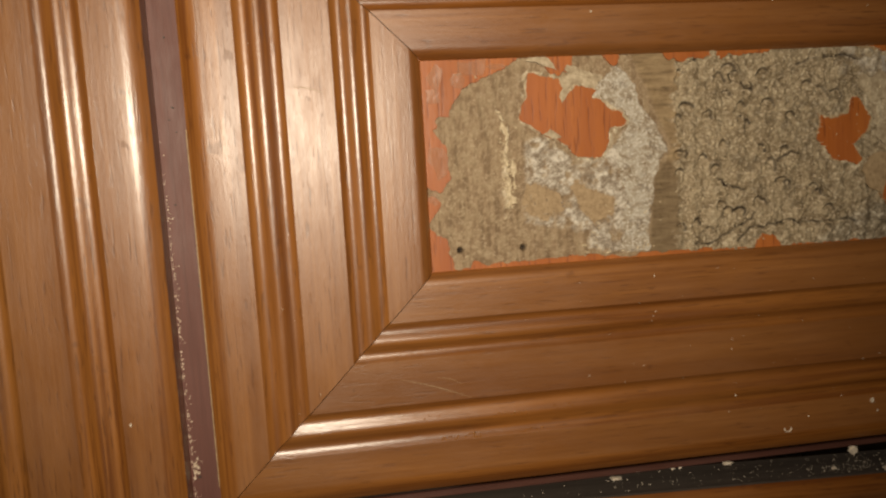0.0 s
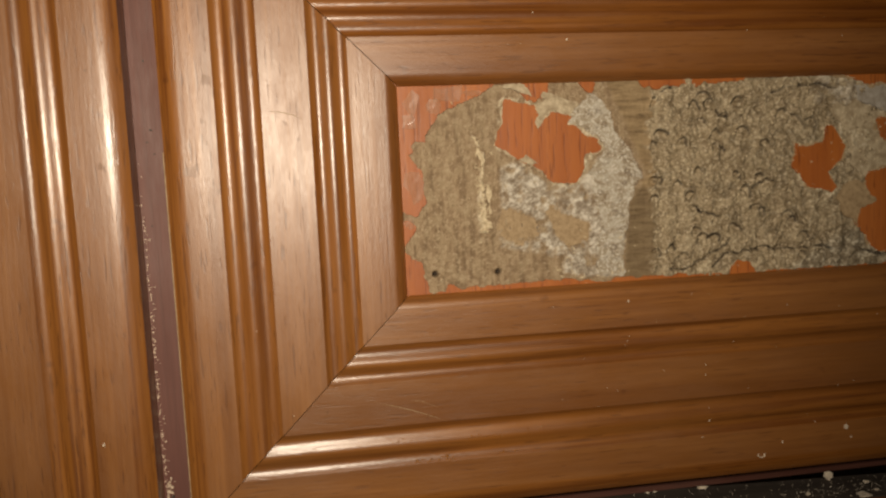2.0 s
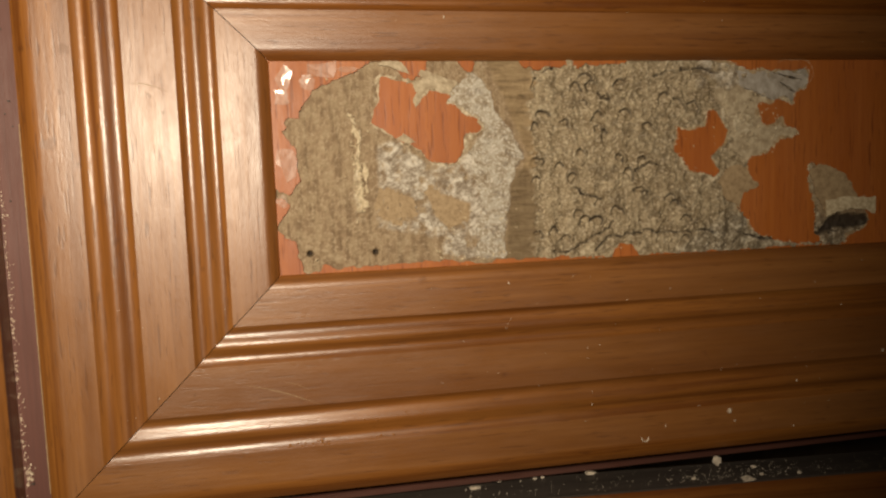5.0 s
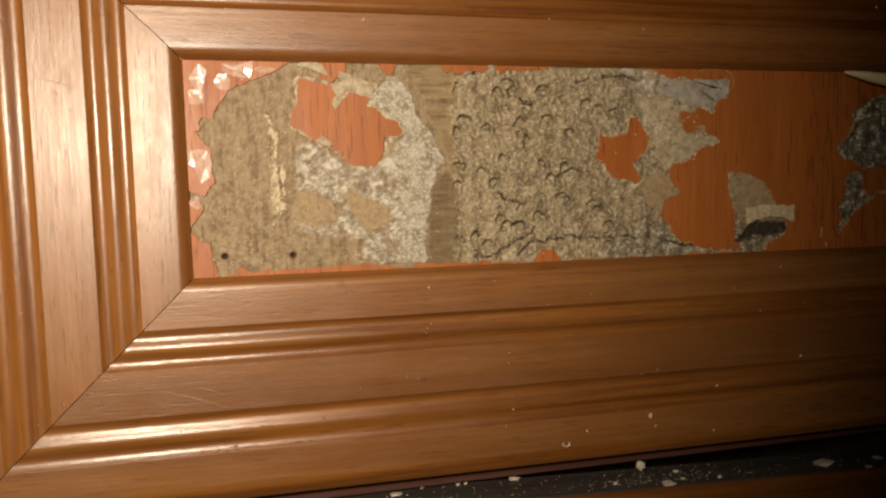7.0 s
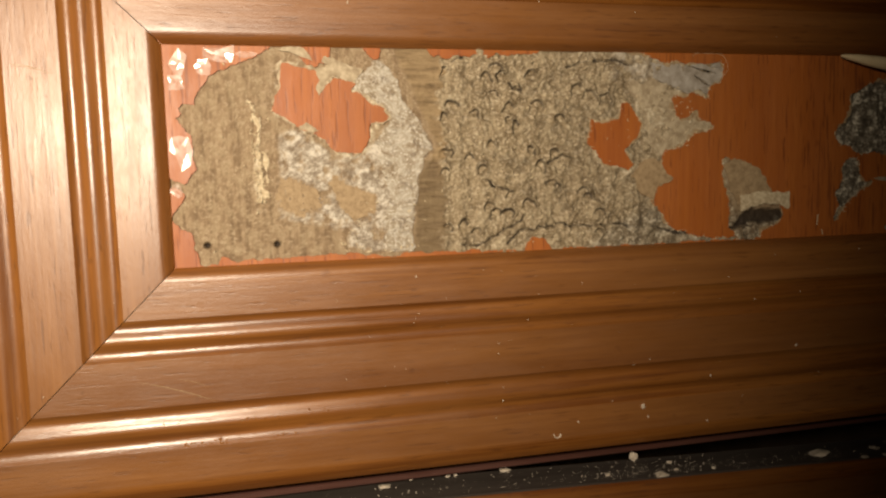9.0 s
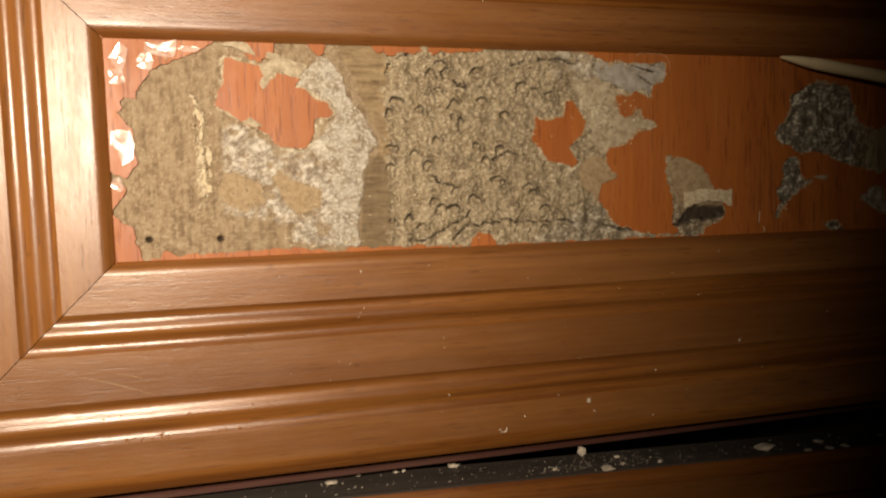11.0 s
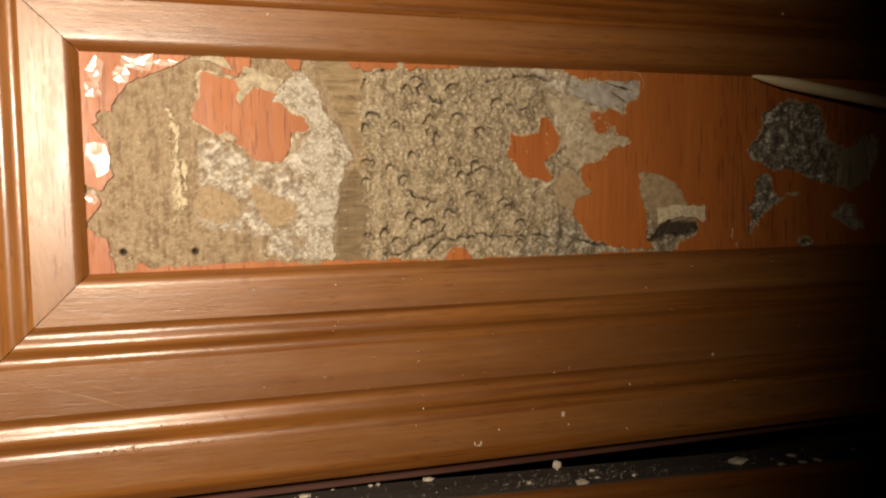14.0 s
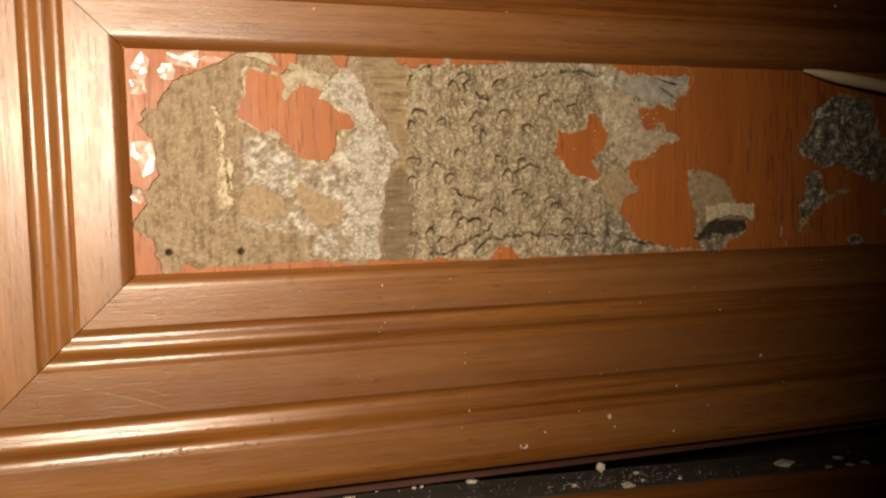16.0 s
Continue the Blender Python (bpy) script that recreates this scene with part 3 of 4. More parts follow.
def ragged(pts, seed, rough=0.7, grow=0.0, step=0.35):
    out, n = [], len(pts)
    area = sum(a[0] * b[1] - b[0] * a[1] for a, b in zip(pts, pts[1:] + pts[:1]))
    turn = 1 if area > 0 else -1
    for (x0, z0), (x1, z1) in zip(pts, pts[1:] + pts[:1]):
        length = math.hypot(x1 - x0, z1 - z0)
        count = max(1, int(length / step)) if max(abs(x0), abs(x1)) < 250 and min(z0, z1) > -2.5 else 1
        ox, oz = (z1 - z0) / length * turn, -(x1 - x0) / length * turn
        for k in range(count):
            x, z = x0 + (x1 - x0) * k / count, z0 + (z1 - z0) * k / count
            wob = rough * (2 * (float(fbm(x * 0.38, z * 0.38, seed, 5)) - 0.5) + 0.25 * (float(value(x * 2.1, z * 2.1, seed + 5)) - 0.5)) + grow
            drift = rough * (float(fbm(x * 0.5, z * 0.5, seed + 31, 3)) - 0.5)
            out.append((x + ox * wob + oz * drift, z + oz * wob - ox * drift))
    return out


from mathutils.geometry import delaunay_2d_cdt


def sheet(name, loops, y, thick, mat, parent, label="", curl=0.0, seed=0):
    """A thin sheet with ragged loops (the first one outside, the rest holes)."""
    flat = [pt for loop in loops for pt in loop]
    n, at, edges = len(flat), 0, []
    for loop in loops:
        edges += [(at + i, at + (i + 1) % len(loop)) for i in range(len(loop))]
        at += len(loop)
    spots, _, tris, *_ = delaunay_2d_cdt([Vector(p) for p in flat], edges, [], 1, 1e-6)
    cx = np.array([(spots[a].x + spots[b].x + spots[c].x) / 3 for a, b, c in tris])
    cz = np.array([(spots[a].y + spots[b].y + spots[c].y) / 3 for a, b, c in tris])
    keep = np.asarray(inside(cx, cz, loops[0]), bool)
    for loop in loops[1:]:
        keep &= ~np.asarray(inside(cx, cz, loop), bool)
    lift = [curl * float(fbm(x * 0.18, z * 0.18, seed, 2)) for x, z in flat]
    verts = [(x, y - l, z) for (x, z), l in zip(flat, lift)] + [(x, y - l + thick, z) for (x, z), l in zip(flat, lift)]
    faces = []
    verts += [(p.x, y - curl * float(fbm(p.x * 0.18, p.y * 0.18, seed, 2)), p.y) for p in spots]
    faces += [tuple(2 * n + i for i in t) for t, k in zip(tris, keep) if k]
    at = 0
    for loop in loops:
        m = len(loop)
        faces += [(at + i, at + i + n, at + (i + 1) % m + n, at + (i + 1) % m) for i in range(m)]
        at += m
    return piece(name, verts, faces, mat, parent, label)


holes = [ragged(rounded(o), 200 + 7 * k, 1.5) for k, o in enumerate((ISLE, ISLE_LOW, ISLE_GREY, FLAKE, SPOT))]
torn_line = ragged(MAIN, 101, 1.5)
sheet("veneer", [torn_line] + holes, RECESS - 0.55, 0.42, veneer_red, eaten_board, "orange-red wood veneer with torn edges")
sheet("veneer_scrap", [ragged(HEART, 111, 0.9)], RECESS - 0.60, 0.42, veneer_red, eaten_board)
sheet("veneer_scrap", [ragged(RED_TWO, 121, 0.8)], RECESS - 0.60, 0.42, veneer_red, eaten_board)
SCRAPS = ([(-2, 57), (25.8, 57), (25.5, 54), (23.4, 52.4), (18.8, 50.5), (15.2, 49), (11.5, 46.8), (8.6, 44.5), (6.9, 41.8), (7.2, 40.2), (4, 39.5), (4.7, 37.9), (3.1, 36.8), 
        (4.2, 35.2), (6, 32.8), (6.7, 30), (6.2, 26.8), (7.3, 24.4), (4.3, 21.4), (1.2, 21.9), (-2, 22.5)],
          [(-2, 20.6), (1.8, 20), (3.8, 18.2), (2.9, 15.9), (0.7, 12.4), (2.6, 10.3), (4.9, 8.9), (5.2, 5.3), (6.3, 3.6), (6.6, 0.7), (6.6, -2), (-2, -2)],
          [(31.9, 57), (32.5, 54.3), (32.8, 51.5), (36.5, 49.1), (39, 50.2), (40.4, 54.2), (40.9, 57)],
          [(47.5, 57), (48.9, 54.1), (51.9, 51.6), (52.8, 54), (53.5, 57)],
          [(64.2, 57), (66.7, 52.9), (69.9, 51.9), (72.8, 52.8), (76.9, 53.1), (81.9, 52.4), (84.1, 53.7), (89.2, 53.3), (95, 53.6), (103, 57)],
          [(6.6, -2), (6.6, 0.9), (11.1, 0.9), (11.6, 2.8), (14.4, 1.8), (26.9, 2.2), (43.1, 2.2), (54.9, 0.9), (60.8, 1.7), (67.1, 1.6), (75, 1.3), (88, 0.9), (90, -2)],
          [(90.4, -2), (91.4, 2.6), (93.4, 4.4), (97, 3.8), (98.6, 0.9), (106, 0.6), (133, 0.8), (193, 0.8), (196, -2)])
for k, o in enumerate(SCRAPS):
    sheet("veneer_scrap", [ragged(o, 300 + 11 * k, 1.1)], RECESS - 0.52, 0.40, veneer_red, eaten_board, "torn scrap of orange-red veneer")
sheet("backing_scrap", [ragged(TAN_SCRAP, 401, 1.2)], RECESS - 0.95, 0.3, tan_backing, eaten_board, "tan scrap of veneer backing")
sheet("backing_scrap", [ragged([(155.5, 24.7), (164.5, 21.4), (167.9, 15), (166.8, 11.8), (157.0, 10.9), (154.6, 15.1), (152.8, 22.6)], 411, 1.1)], RECESS - 0.75, 0.3, tan_backing, eaten_board)
sheet("backing_scrap", [ragged([(157.3, 14.1), (162.3, 14.5), (174.2, 14.3), (174, 9.6), (166.8, 11.2), (157.9, 9.2)], 421, 0.8)], RECESS - 0.95, 0.3, torn_paper, eaten_board)
for k, o in enumerate(([(38.8, 52.5), (45, 50), (47.5, 46.7), (44.6, 48.5), (40.3, 49.8), (38.2, 50.8)], [(27.8, 53.3), (30.9, 52.7), (36, 50.9), (34, 54.1), (28.8, 54.5)],
                       [(31.8, 34.6), (33.8, 36.1), (36.9, 33.6), (34.8, 33)], [(236.8, 31.4), (238.3, 37.2), (241.3, 35.2), (240.8, 28.1), (238, 24.4)], [(204.1, 17.7), (209.8, 18.1), (208.6, 16.8)])):
    sheet("torn_edge", [ragged(o, 500 + 13 * k, 0.5, -0.05)], RECESS - 0.80, 0.25, pale_backing, eaten_board, "pale torn edge of veneer")


sheet("backing_scrap", [ragged([(39.9, 51.8), (42.8, 50.2), (48.8, 48.9), (46.1, 46.1), (41.1, 47), (38.9, 44.6), (37.1, 42.2), (36.6, 43.9), (37.7, 46.2), (36.7, 48.7), (39.4, 49.4)], 433, 0.7)], RECESS - 0.66, 0.3, pale_backing, eaten_board, "pale tan tongue of veneer backing")
sheet("backing_scrap", [ragged(BLOB_A, 441, 2.0)], RECESS - 0.09, 0.3, tan_backing, eaten_board)
sheet("backing_scrap", [ragged(BLOB_B, 451, 2.2)], RECESS - 0.08, 0.3, tan_backing, eaten_board)
for k, o in enumerate(([(18.1, 41.3), (20.9, 40.5), (22, 37), (24.3, 35.1), (22.7, 33.4), (21.4, 33.1), (20.7, 35.9), (19.7, 39.2)], [(21.4, 33.1), (22.7, 33.4), (21.8, 29.2), (22.9, 28.1), (22.1, 25), (20.5, 26.7)],
                       [(22.9, 28.4), (24.9, 26.6), (24.1, 20.6), (22.9, 22), (22.5, 25)], [(20.9, 25), (22.3, 24), (23.1, 19.4), (25.1, 18.1), (21.8, 16.5), (20.6, 17.3)])):
    mid = sum(x for x, z in o) / len(o)
    sheet("torn_ridge", [ragged([(mid + 0.5 * (x - mid), z) for x, z in o], 461 + 19 * k, 1.1, -0.1)], RECESS - 0.4, 0.4, torn_paper, eaten_board, "cream torn ridge of wood")
PAPER = [(45.6, 44.1), (46.6, 46.1), (52.3, 51.2), (56.1, 47.9), (58.1, 42.1), (63.2, 33.8), (65.4, 29.5), (61.6, 20.4), (60.9, 17.1), (59.9, 2.8), (53.7, 2.7), (52.1, 10), (54, 17.4), 
        (52.5, 27.5), (50.9, 30.8), (55.4, 36.5), (54.1, 39), (49.4, 41.5)]
sheet("backing_layer", [ragged(PAPER, 431, 1.5)], RECESS - 0.40, 0.3, mouldy_paper, eaten_board, "grey-white mouldy backing layer with a crisp edge")

# frayed fringe of splinters along the torn veneer, too small to tell apart
rng = random.Random(21)
verts, faces = [], []
under = [(99.8, 57)] + MAIN[1:30] + [(181.7, -2), (368.1, -2.5), (365.5, 57)]
sheet("torn_underlayer", [ragged(under, 104, 1.9, 0.35)] + [ragged(rounded(o), 700 + 7 * k, 1.8, 0.12) for k, o in enumerate((ISLE, ISLE_LOW, ISLE_GREY, FLAKE, SPOT))], RECESS - 0.42, 0.3, tan_backing, eaten_board, "tan torn underlayer of the veneer")
sheet("torn_underlayer", [ragged(HEART, 117, 1.5, 0.05)], RECESS - 0.47, 0.3, pale_backing, eaten_board)
sheet("torn_underlayer", [ragged(RED_TWO, 127, 1.4, 0.0)], RECESS - 0.47, 0.3, tan_backing, eaten_board)
sheet("backing_scrap", [ragged(OLIVE, 431, 1.3)], RECESS - 0.30, 0.3, olive_backing, eaten_board, "olive-grey streaked scrap of backing")
FRAY = [(118.1, 45.9), (123.6, 43.4), (127.4, 37), (128, 29.1), (132.4, 26), (137.9, 28.8), (143.3, 29.4), (150.6, 33.2), (149.9, 34.8), (143.9, 36.4), (139.5, 36.7), (137.3, 40.6), (137.7, 43.3), (130.1, 46.9)]
TONGUE = [(127.9, 52.5), (133.7, 51.5), (142.5, 51.2), (151.4, 51.6), (154.6, 48.5), (149.8, 46.7), (151.1, 43.5), (148, 42), (143.5, 43.9), (137.7, 43.7), (130.1, 47.9)]
slits = [[(a[0], a[1] - w), (0.5 * (a[0] + b[0]), 0.5 * (a[1] + b[1]) - 0.2 - w), b, (0.5 * (a[0] + b[0]), 0.5 * (a[1] + b[1]) - 0.2 + w), (a[0], a[1] + w)]
         for a, b, w in (((140.5, 51), (150, 48.8), 0.42), ((142.7, 48.1), (149.8, 44.3), 0.36), ((148.1, 50.4), (151.5, 50.8), 0.25))]
sheet("backing_layer", [ragged(FRAY, 811, 2.3)], RECESS - 0.34, 0.3, pale_backing, eaten_board, "smooth tan backing layer beside the torn veneer")
sheet("backing_layer", [ragged(TONGUE, 821, 1.5)] + [ragged(s, 831, 0.35) for s in slits], RECESS - 0.40, 0.3, grey_paper, eaten_board, "pale grey backing layer with black cracks")
extra = random.Random(77)
flecks = [(21.6 + extra.gauss(0, 0.9), extra.uniform(16, 30)) for k in range(420)] + [(20.6 + extra.gauss(0, 0.45), extra.uniform(29, 41)) for k in range(110)]
flecks += [(x + extra.gauss(0, 1.2), z + extra.gauss(0, 1.2)) for x, z in ragged(MOULD[7:14], 861, 1.5) if z < 16] * 2 + [(extra.uniform(119, 143), extra.uniform(28, 45)) for k in range(520)]
flecks += [(extra.uniform(5, 30), extra.uniform(2, 50)) for k in range(70)] + [(extra.uniform(68, 118), extra.uniform(3, 53)) for k in range(1500)]
fringe = flecks + [q for q in torn_line if 93 < q[0] < 176 and q[1] > 1] + [q for loop in holes for q in loop] + ragged(HEART, 111, 0.9) + ragged(RED_TWO, 121, 0.8)
for x, z in fringe:
    if rng.random() > 0.17:
        continue
    a, long, wide, y = rng.uniform(0, 6.28), rng.uniform(0.2, 0.9), rng.uniform(0.06, 0.26), RECESS - rng.uniform(0.42, 0.65)
    c, s, n = math.cos(a), math.sin(a), len(verts)
    for u, w, d in ((-long, 0, 0.1), (0, -wide, 0), (long, 0, rng.uniform(-0.3, 0.1)), (0, wide, 0), (0, 0, -0.12)):
        verts.append((x + u * c - w * s, y + d, z + u * s + w * c))
    faces += [(n, n + 1, n + 4), (n + 1, n + 2, n + 4), (n + 2, n + 3, n + 4), (n + 3, n, n + 4)]
tagged(piece("splinter_fringe", verts, faces, torn_paper, eaten_board, "pale frayed splinters along the torn veneer"), "", "", "", "stuff")
fibre = [(147 + 6.2 * math.cos(a), 50.6 + (4.4 + 0.6 * math.sin(3 * a)) * math.sin(a)) for a in [2.5 - 3.6 * k / 30 for k in range(31)]]
verts = [(x, RECESS - 0.6 - 0.10 * (k == 1), z + 0.07 * (k - 1)) for x, z in fibre for k in range(3)]
faces = [f for k in range(30) for f in ((3 * k, 3 * k + 3, 3 * k + 4, 3 * k + 1), (3 * k + 1, 3 * k + 4, 3 * k + 5, 3 * k + 2))]
piece("fibre", verts, faces, torn_paper, eaten_board, "thin curled pale wood fibre")

for x, z, long, lean in ((184.2, 5.7, 3.4, 0.1), (186.4, 1.9, 1.6, -0.3)):
    verts = [(x + 0.16 * j + lean * long * k / 6, RECESS - 0.62 - 0.10 * (j == 0), z + long * (k / 6 - 0.5)) for k in range(7) for j in (-1, 0, 1)]
    faces = [f for k in range(6) for f in ((3 * k, 3 * k + 3, 3 * k + 4, 3 * k + 1), (3 * k + 1, 3 * k + 4, 3 * k + 5, 3 * k + 2))]
    piece("fibre", verts, faces, torn_paper, eaten_board)

# ---- lifted film on the scraps ----
def flake(x, z, rx, rz, lean, seed):
    """A crumpled piece of film: flat facets that lean a little this way and that."""
    rings, around, verts, faces = 2, 8, [(x, RECESS - 0.72, z)], []
    for i in range(1, rings + 1):
        for j in range(around):
            a, r = 2 * math.pi * (j + 0.5 * (i % 2)) / around, i / rings
            edge = 0.45 + 1.15 * float(value(2 + 3.1 * math.cos(a), 2 + 3.1 * math.sin(a), seed))
            px, pz = r * rx * edge * math.cos(a), r * rz * edge * math.sin(a)
            up = lean[0] * px + lean[1] * pz + 0.16 * (float(value(px * 0.55 + 9, pz * 0.55 + 9, seed + 3)) - 0.5)
            verts.append((x + px, RECESS - 0.72 - max(up, -0.12), z + pz))
    faces += [(0, 1 + j, 1 + (j + 1) % around) for j in range(around)]
    for i in range(rings - 1):
        p, q = 1 + i * around, 1 + (i + 1) * around
        faces += [f for j in range(around) for f in ((p + j, q + j, q + (j + 1) % around), (p + j, q + (j + 1) % around, p + (j + 1) % around))]
    piece("lifted_film", verts, faces, film, eaten_board, "glossy lifted flake of clear varnish film")


for k, (x, z, rx, rz) in enumerate(((13.0, 52.0, 4.0, 2.2), (9.4, 49.4, 2.0, 2.4), (4.4, 50.0, 2.4, 2.4), (3.6, 45.4, 2.3, 1.8), (3.5, 29.2, 2.4, 3.8), (2.4, 19.6, 1.6, 2.0), (19.5, 52.4, 2.6, 1.2))):
    flake(x, z, rx, rz, (0.07, 0.07) if z > 40 else (0.03, -0.03), 600 + k)

# ---- neighbouring door and lower drawer ----
door = thing("cupboard", "varnished brown wooden cupboard front with reeded mitred frame", "cupboard")
frame_of(door, -340, -65.0 - BOARD, -390, 86, 0.0)
part("panel", box(-343, -118, RECESS, RECESS + 6, -393, 89), veneer_red, door)
low = thing("lower_drawer_front", "varnished brown wooden drawer front with dusty dark top edge", "drawer")
TOP, SAG = -62.3, 0.035      # its top edge, and how it sags to the east
low.rotation_euler = (0, math.atan(SAG), 0)
frame_of(low, 0, RIGHT, TOP - 0.4 - BOARD - H, TOP - 0.4 - BOARD, -3.0)
part("panel", box(-3.5, RIGHT + 3.5, 0.1, 6.1, TOP - 0.4 - BOARD - H - 3.5, TOP - 0.4 - BOARD + 3.5), veneer_red, low)
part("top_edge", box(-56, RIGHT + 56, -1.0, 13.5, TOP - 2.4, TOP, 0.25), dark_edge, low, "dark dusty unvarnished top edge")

# ---- bamboo skewer ----
start, way = Vector((189.6, 0.0, 54.0)), Vector((42.8, -6.0, -7.7)).normalized()
side = way.cross(Vector((0, 0, 1))).normalized()
lift = side.cross(way)
verts, faces = [], []
STATIONS = [(0, 0.25), (0.8, 0.5), (2.5, 0.8), (5, 1.12), (8, 1.5), (12, 1.75), (20, 1.85), (60, 1.85), (130, 1.85), (131, 1.6)]
for d, r in STATIONS:
    for j in range(16):
        a = 2 * math.pi * j / 16
        wob = 1 + 0.05 * math.sin(3 * a + d)
        verts.append(tuple(start + way * d + (side * math.cos(a) + lift * math.sin(a)) * r * wob))
for i in range(len(STATIONS) - 1):
    faces += [(i * 16 + j, i * 16 + (j + 1) % 16, (i + 1) * 16 + (j + 1) % 16, (i + 1) * 16 + j) for j in range(16)]
faces += [tuple(range(15, -1, -1)), tuple(range(len(STATIONS) * 16 - 16, len(STATIONS) * 16))]
tagged(piece("bamboo_skewer", verts, faces, skewer_wood, None, "pale pointed bamboo skewer poking at the panel", True), "", "skewer")


# ---- chips and dust ----
def lump(verts, faces, x, y, z, sx, sy, sz, rng):
    """A small irregular crumb of eight corners."""
    a, n = rng.uniform(0, 6.28), len(verts)
    for dx, dy, dz in ((-1, -1, -1), (1, -1, -1), (1, 1, -1), (-1, 1, -1), (-1, -1, 1), (1, -1, 1), (1, 1, 1), (-1, 1, 1)):
        dx, dy, dz = dx * rng.uniform(0.35, 1.0), dy * rng.uniform(0.35, 1.0), dz * rng.uniform(0.4, 1.0)
        u, w = dx * math.cos(a) - dz * math.sin(a), dx * math.sin(a) + dz * math.cos(a)
        verts.append((x + u * sx, y + dy * sy, z + w * sz))
    faces += [tuple(n + i for i in f) for f in ((0, 1, 2, 3), (7, 6, 5, 4), (0, 4, 5, 1), (1, 5, 6, 2), (2, 6, 7, 3), (3, 7, 4, 0))]


verts, faces = [], []
rng = random.Random(52)
for x0, z0, x1, z1, count in ((0.3, -43.3, 11.1, -43.0, 26), (14.8, -38.2, 24.2, -38.0, 22), (22.0, -43.2, 27.8, -43.0, 9), (29.9, -37.2, 39.4, -37.2, 6), (-5.3, -37.2, 1.9, -37.0, 4)):
    for k in range(count):
        u, s = rng.random(), rng.uniform(0.10, 0.26)
        x, z = x0 + (x1 - x0) * u, z0 + (z1 - z0) * u + rng.gauss(0, 0.28)
        lump(verts, faces, x, dip(-z) - 0.02, z, s * rng.uniform(1.0, 2.4), s * 0.45, s, rng)
beads = piece("varnish_bead", verts, faces, drip, drawer, "small glossy beads of dried varnish on the reeds", True)
tagged(beads, "", "", "", "stuff")



def ledge(x):
    """Height of the lower drawer's top edge."""
    return TOP - SAG * x


rng = random.Random(11)
CHIPS = [(86.5, 11.8, 2.4, 1.0), (128.0, 11.1, 1.7, 2.6), (130.2, -0.6, 3.4, 0.7), (188.0, 3.5, 3.6, 1.5), (209.9, 4.7, 2.2, 0.7), (201.0, -0.6, 2.0, 0.5), (209.4, -0.6, 2.0, 0.4), (214.7, -0.6, 2.4, 0.5), (50.9, 8.9, 2.6, 0.5),
         (138.5, 8.0, 1.2, 0.6), (137.4, 2.4, 1.0, 0.5), (236.1, 5.4, 1.4, 0.6), (148.8, 0.9, 1.0, 0.6), (115.4, 3.2, 1.3, 0.5), (58.8, 12.0, 1.2, 0.6), (70.0, 12.0, 1.0, 0.6), (71.8, 12.0, 1.0, 0.8)]
for x, y, s, h in CHIPS:
    s, h = 0.8 * s, 0.8 * h
    verts, faces = [], []
    for k in range(3):
        lump(verts, faces, x + rng.uniform(-0.4, 0.4) * s, y + rng.uniform(-0.3, 0.3) * s, h * 0.55, s * rng.uniform(0.5, 0.9), s * 0.5, h * rng.uniform(0.5, 0.8), rng)
    lowest = min(v[2] for v in verts)
    verts = [(a, b, c - lowest + ledge(x) - 0.02) for a, b, c in verts]
    tagged(piece("wood_chip", verts, faces, chip_pale, None, "pale splintered wood chip lying on the dusty drawer edge"), "", "chip", "chips on the drawer edge")
verts, faces = [], []
for k in range(560):
    x, s = rng.uniform(20, 250), rng.choice((0.04, 0.06, 0.08, 0.10, 0.15))
    if rng.random() < 0.5:
        x = rng.gauss(135, 18)
    lump(verts, faces, x, rng.triangular(-0.5, 13, 2.5), ledge(x) + s * 0.5, s * rng.uniform(0.8, 1.8), s, s * 0.7, rng)
tagged(piece("sawdust", verts, faces, chip_pale, None, "pale sawdust scattered on the drawer edge"), "", "dust", "", "stuff")
verts, faces = [], []
for k in range(210):
    z = rng.triangular(-75, 45, -36)
    s = rng.choice((0.08, 0.11, 0.15, 0.21))
    lump(verts, faces, -64.7 + abs(rng.gauss(0, 0.35)) + (0.9 if rng.random() < 0.1 else 0), CARCASS - s * 0.5, z, s, s, s * 1.2, rng)
for k in range(20):
    s = rng.choice((0.15, 0.25, 0.4))
    lump(verts, faces, -64.2 + abs(rng.gauss(0, 0.9)), CARCASS - s * 0.5, rng.gauss(-47, 3), s, s, s * 1.3, rng)
tagged(piece("frass", verts, faces, frass, None, "pale termite droppings stuck along the cabinet upright"), "", "dust", "", "stuff")
verts, faces = [], []
SPOTS = [(125.0, -45.5, 0.9), (126.7, -48.8, 0.4), (45.0, 64.9, 0.4), (60.1, -4.5, 0.35), (83.2, -39.9, 0.3), (146.8, -38.5, 0.35), (175.7, -31.7, 0.5), (201.3, 73.7, 0.4), (145.8, -52.0, 0.35), (-76.2, -30.9, 0.5), (105.1, -48.1, 0.35)]
for x, z, s in SPOTS:
    lump(verts, faces, x, dip(-z if z < 0 else z - H) - s * 0.35 if x > 0 else -s * 0.3, z, s * 0.55, s * 0.5, s, rng)
for k in range(130):
    s = rng.choice((0.06, 0.08, 0.10, 0.15))
    x, u = rng.uniform(-50, 215), rng.uniform(3, 47)
    z = -u if rng.random() < 0.75 else H + u
    if x < u:
        x = x if x < -u else -u
        if -u <= x:
            continue
    lump(verts, faces, x, dip(u) - s * 0.4, z, s, s, s, rng)
tagged(piece("sawdust", verts, faces, chip_pale, None, "pale specks of sawdust clinging to the drawer frame"), "", "dust", "", "stuff")

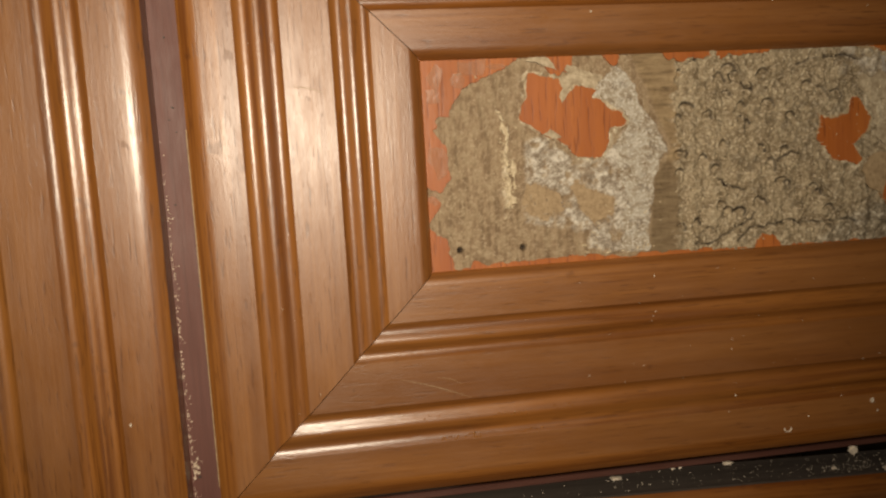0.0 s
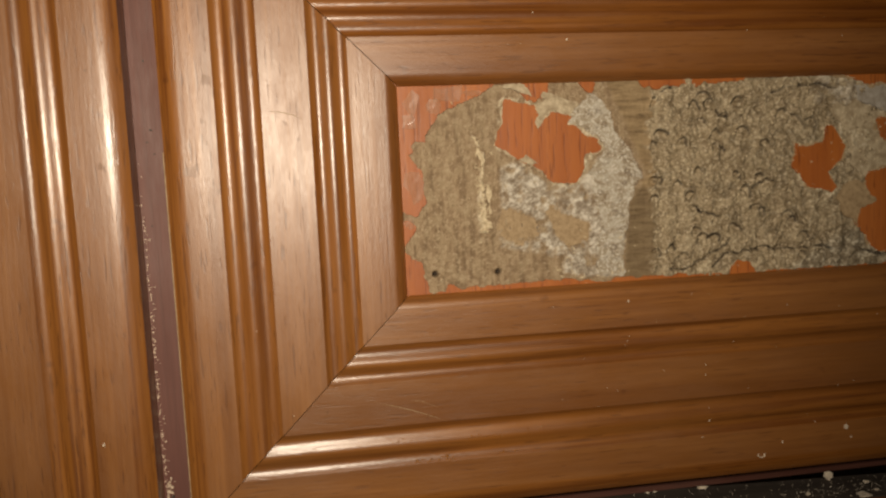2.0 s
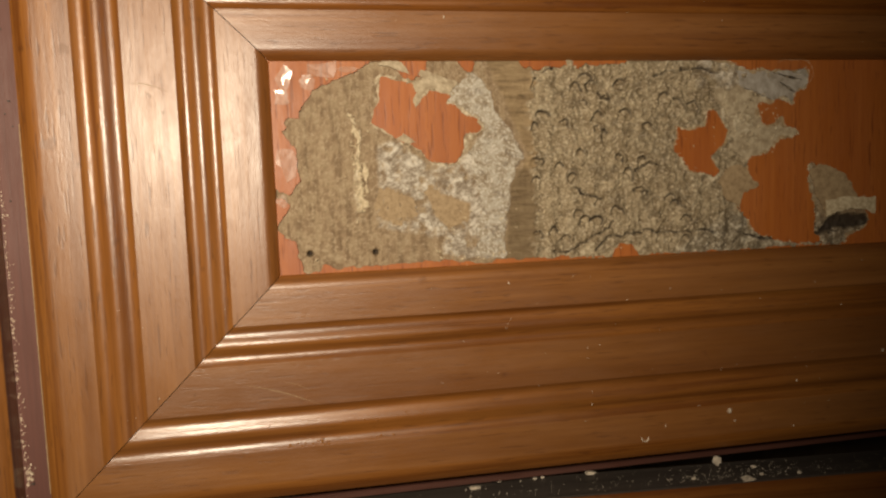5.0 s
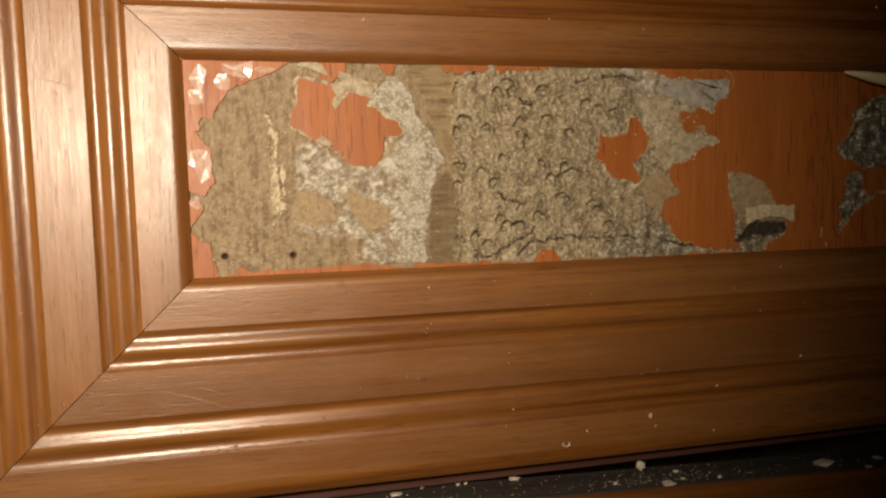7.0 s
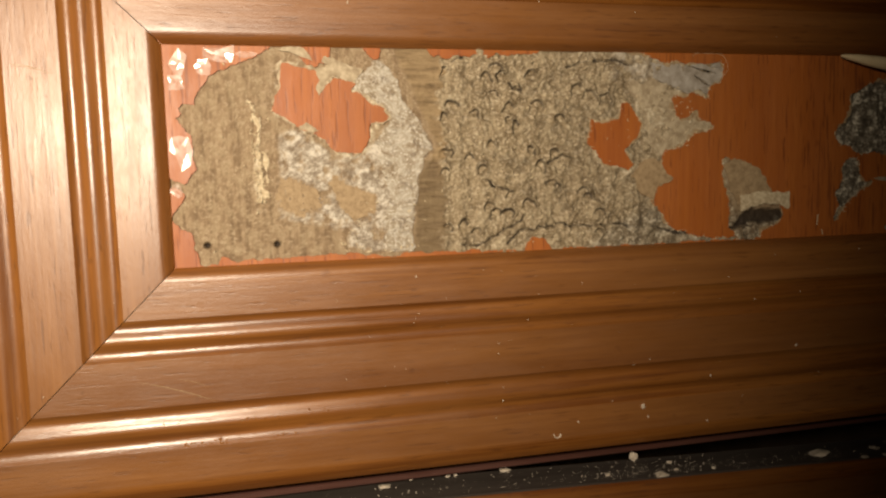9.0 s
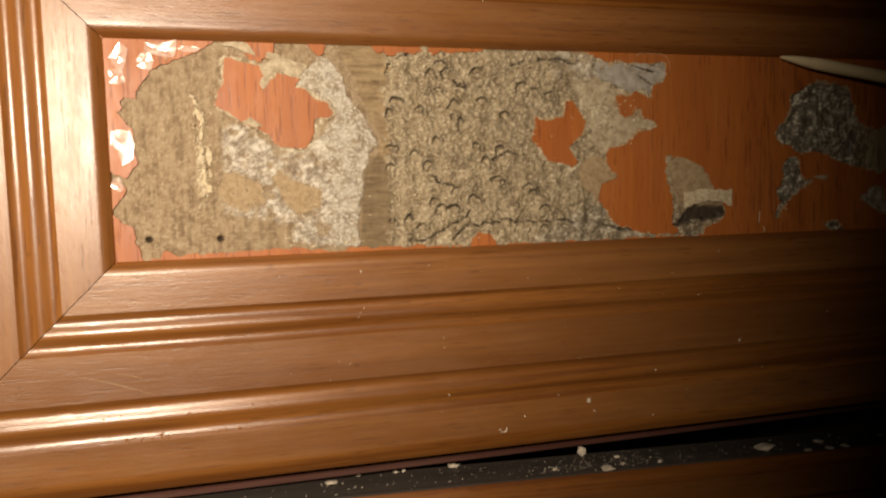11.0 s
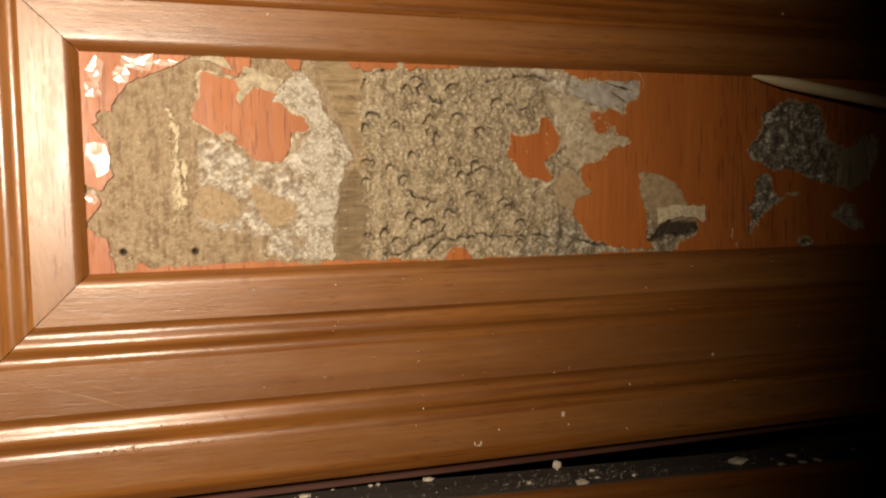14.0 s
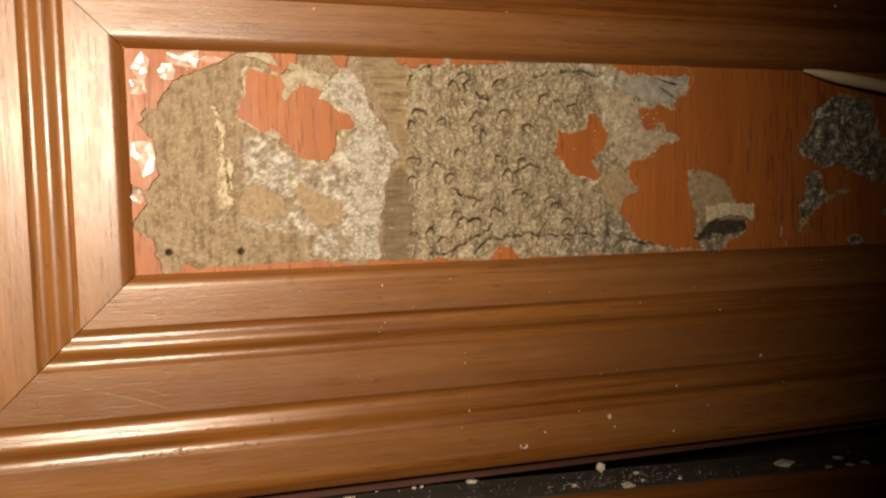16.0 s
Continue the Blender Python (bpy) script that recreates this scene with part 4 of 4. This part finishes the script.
# ---- marks of use on the damaged drawer and its neighbours ----
def scratch(x0, z0, x1, z1, y=-0.012, wide=0.10):
    verts, n = [], 14
    for k in range(n + 1):
        u = k / n
        x, z = x0 + (x1 - x0) * u, z0 + (z1 - z0) * u + 0.5 * math.sin(3.1 * u)
        w = wide * (0.25 + math.sin(math.pi * u))
        verts += [(x, y, z - w), (x, y - 0.02, z), (x, y, z + w)]
    faces = []
    for k in range(n):
        a = 3 * k
        faces += [(a, a + 3, a + 4, a + 1), (a + 1, a + 4, a + 5, a + 2)]
    piece("scratch", verts, faces, tan_backing, drawer, "fine pale scratch in the varnish")


scratch(-9.3, -26.3, 9.1, -33.0, wide=0.07)
scratch(-0.1, -26.5, 7.1, -29.2, wide=0.04)
scratch(-31.3, 48.9, -23.4, 46.9, wide=0.08)


def smudge(x, z, r, seed, parent):
    long, lean = 1.2, 0.5 * (seed % 3 - 1)
    pts = []
    for k in range(22):
        a = 2 * math.pi * k / 22
        reach = r * (0.25 + 1.3 * float(value(4 + 2.6 * math.cos(a), 4 + 2.6 * math.sin(a), seed)))
        pts.append((x + reach * math.cos(a), z + reach * (long * math.sin(a) + lean * math.cos(a))))
    piece("stain", [(a, -0.008, b) for a, b in pts], [tuple(range(22))], stain_brown, parent, "small dark stain in the varnish")


stain_brown = wood("stained_varnish", "z", (0.235, 0.100, 0.032), (0.185, 0.076, 0.023), (0.09, 0.032, 0.010), 0.42, 0.6)
for k, (x, z, r) in enumerate(((-45.7, 56.7, 1.3), (-50.4, 35.2, 1.6), (-47.2, 47.0, 0.5), (-21.7, -27.9, 0.45), (-24.5, 41.9, 0.4), (-27.4, 45.9, 0.5))):
    smudge(x, z, r, 700 + k, drawer)
smudge(-72.7, 59.7, 0.4, 710, door)
smudge(-71.0, 37.0, 0.9, 711, door)

# a curl of pale shaving stuck to the bottom rail
verts, faces = [], []
for k in range(13):
    a = math.pi * (0.9 + 1.25 * k / 12)
    for r, y in ((0.80, -0.02), (0.98, -0.34), (1.18, -0.02)):
        verts.append((98.8 + r * math.cos(a), y, -51.2 + 0.9 * r * math.sin(a)))
for k in range(12):
    faces += [(3 * k + j, 3 * k + 3 + j, 3 * k + 4 + j, 3 * k + 1 + j) for j in (0, 1)]
tagged(piece("wood_shaving", verts, faces, chip_pale, None, "small pale curl of wood shaving stuck to the rail"), "", "shaving")

# dark droppings on the cabinet upright
verts, faces = [], []
for x, z, s in ((-61.5, 63, 0.35), (-61.0, 46, 0.4), (-62.0, 43, 0.3), (-60.6, 40, 0.25), (-58.4, 1.3, 0.5), (-58.2, -11, 0.4), (-62.5, 22, 0.3), (-63.0, -49, 0.5)):
    lump(verts, faces, x, CARCASS - s * 0.4, z, s, s * 0.6, s * 0.7, rng)
tagged(piece("droppings", verts, faces, dark_edge, None, "dark insect droppings stuck on the cabinet upright"), "", "dust", "", "stuff")
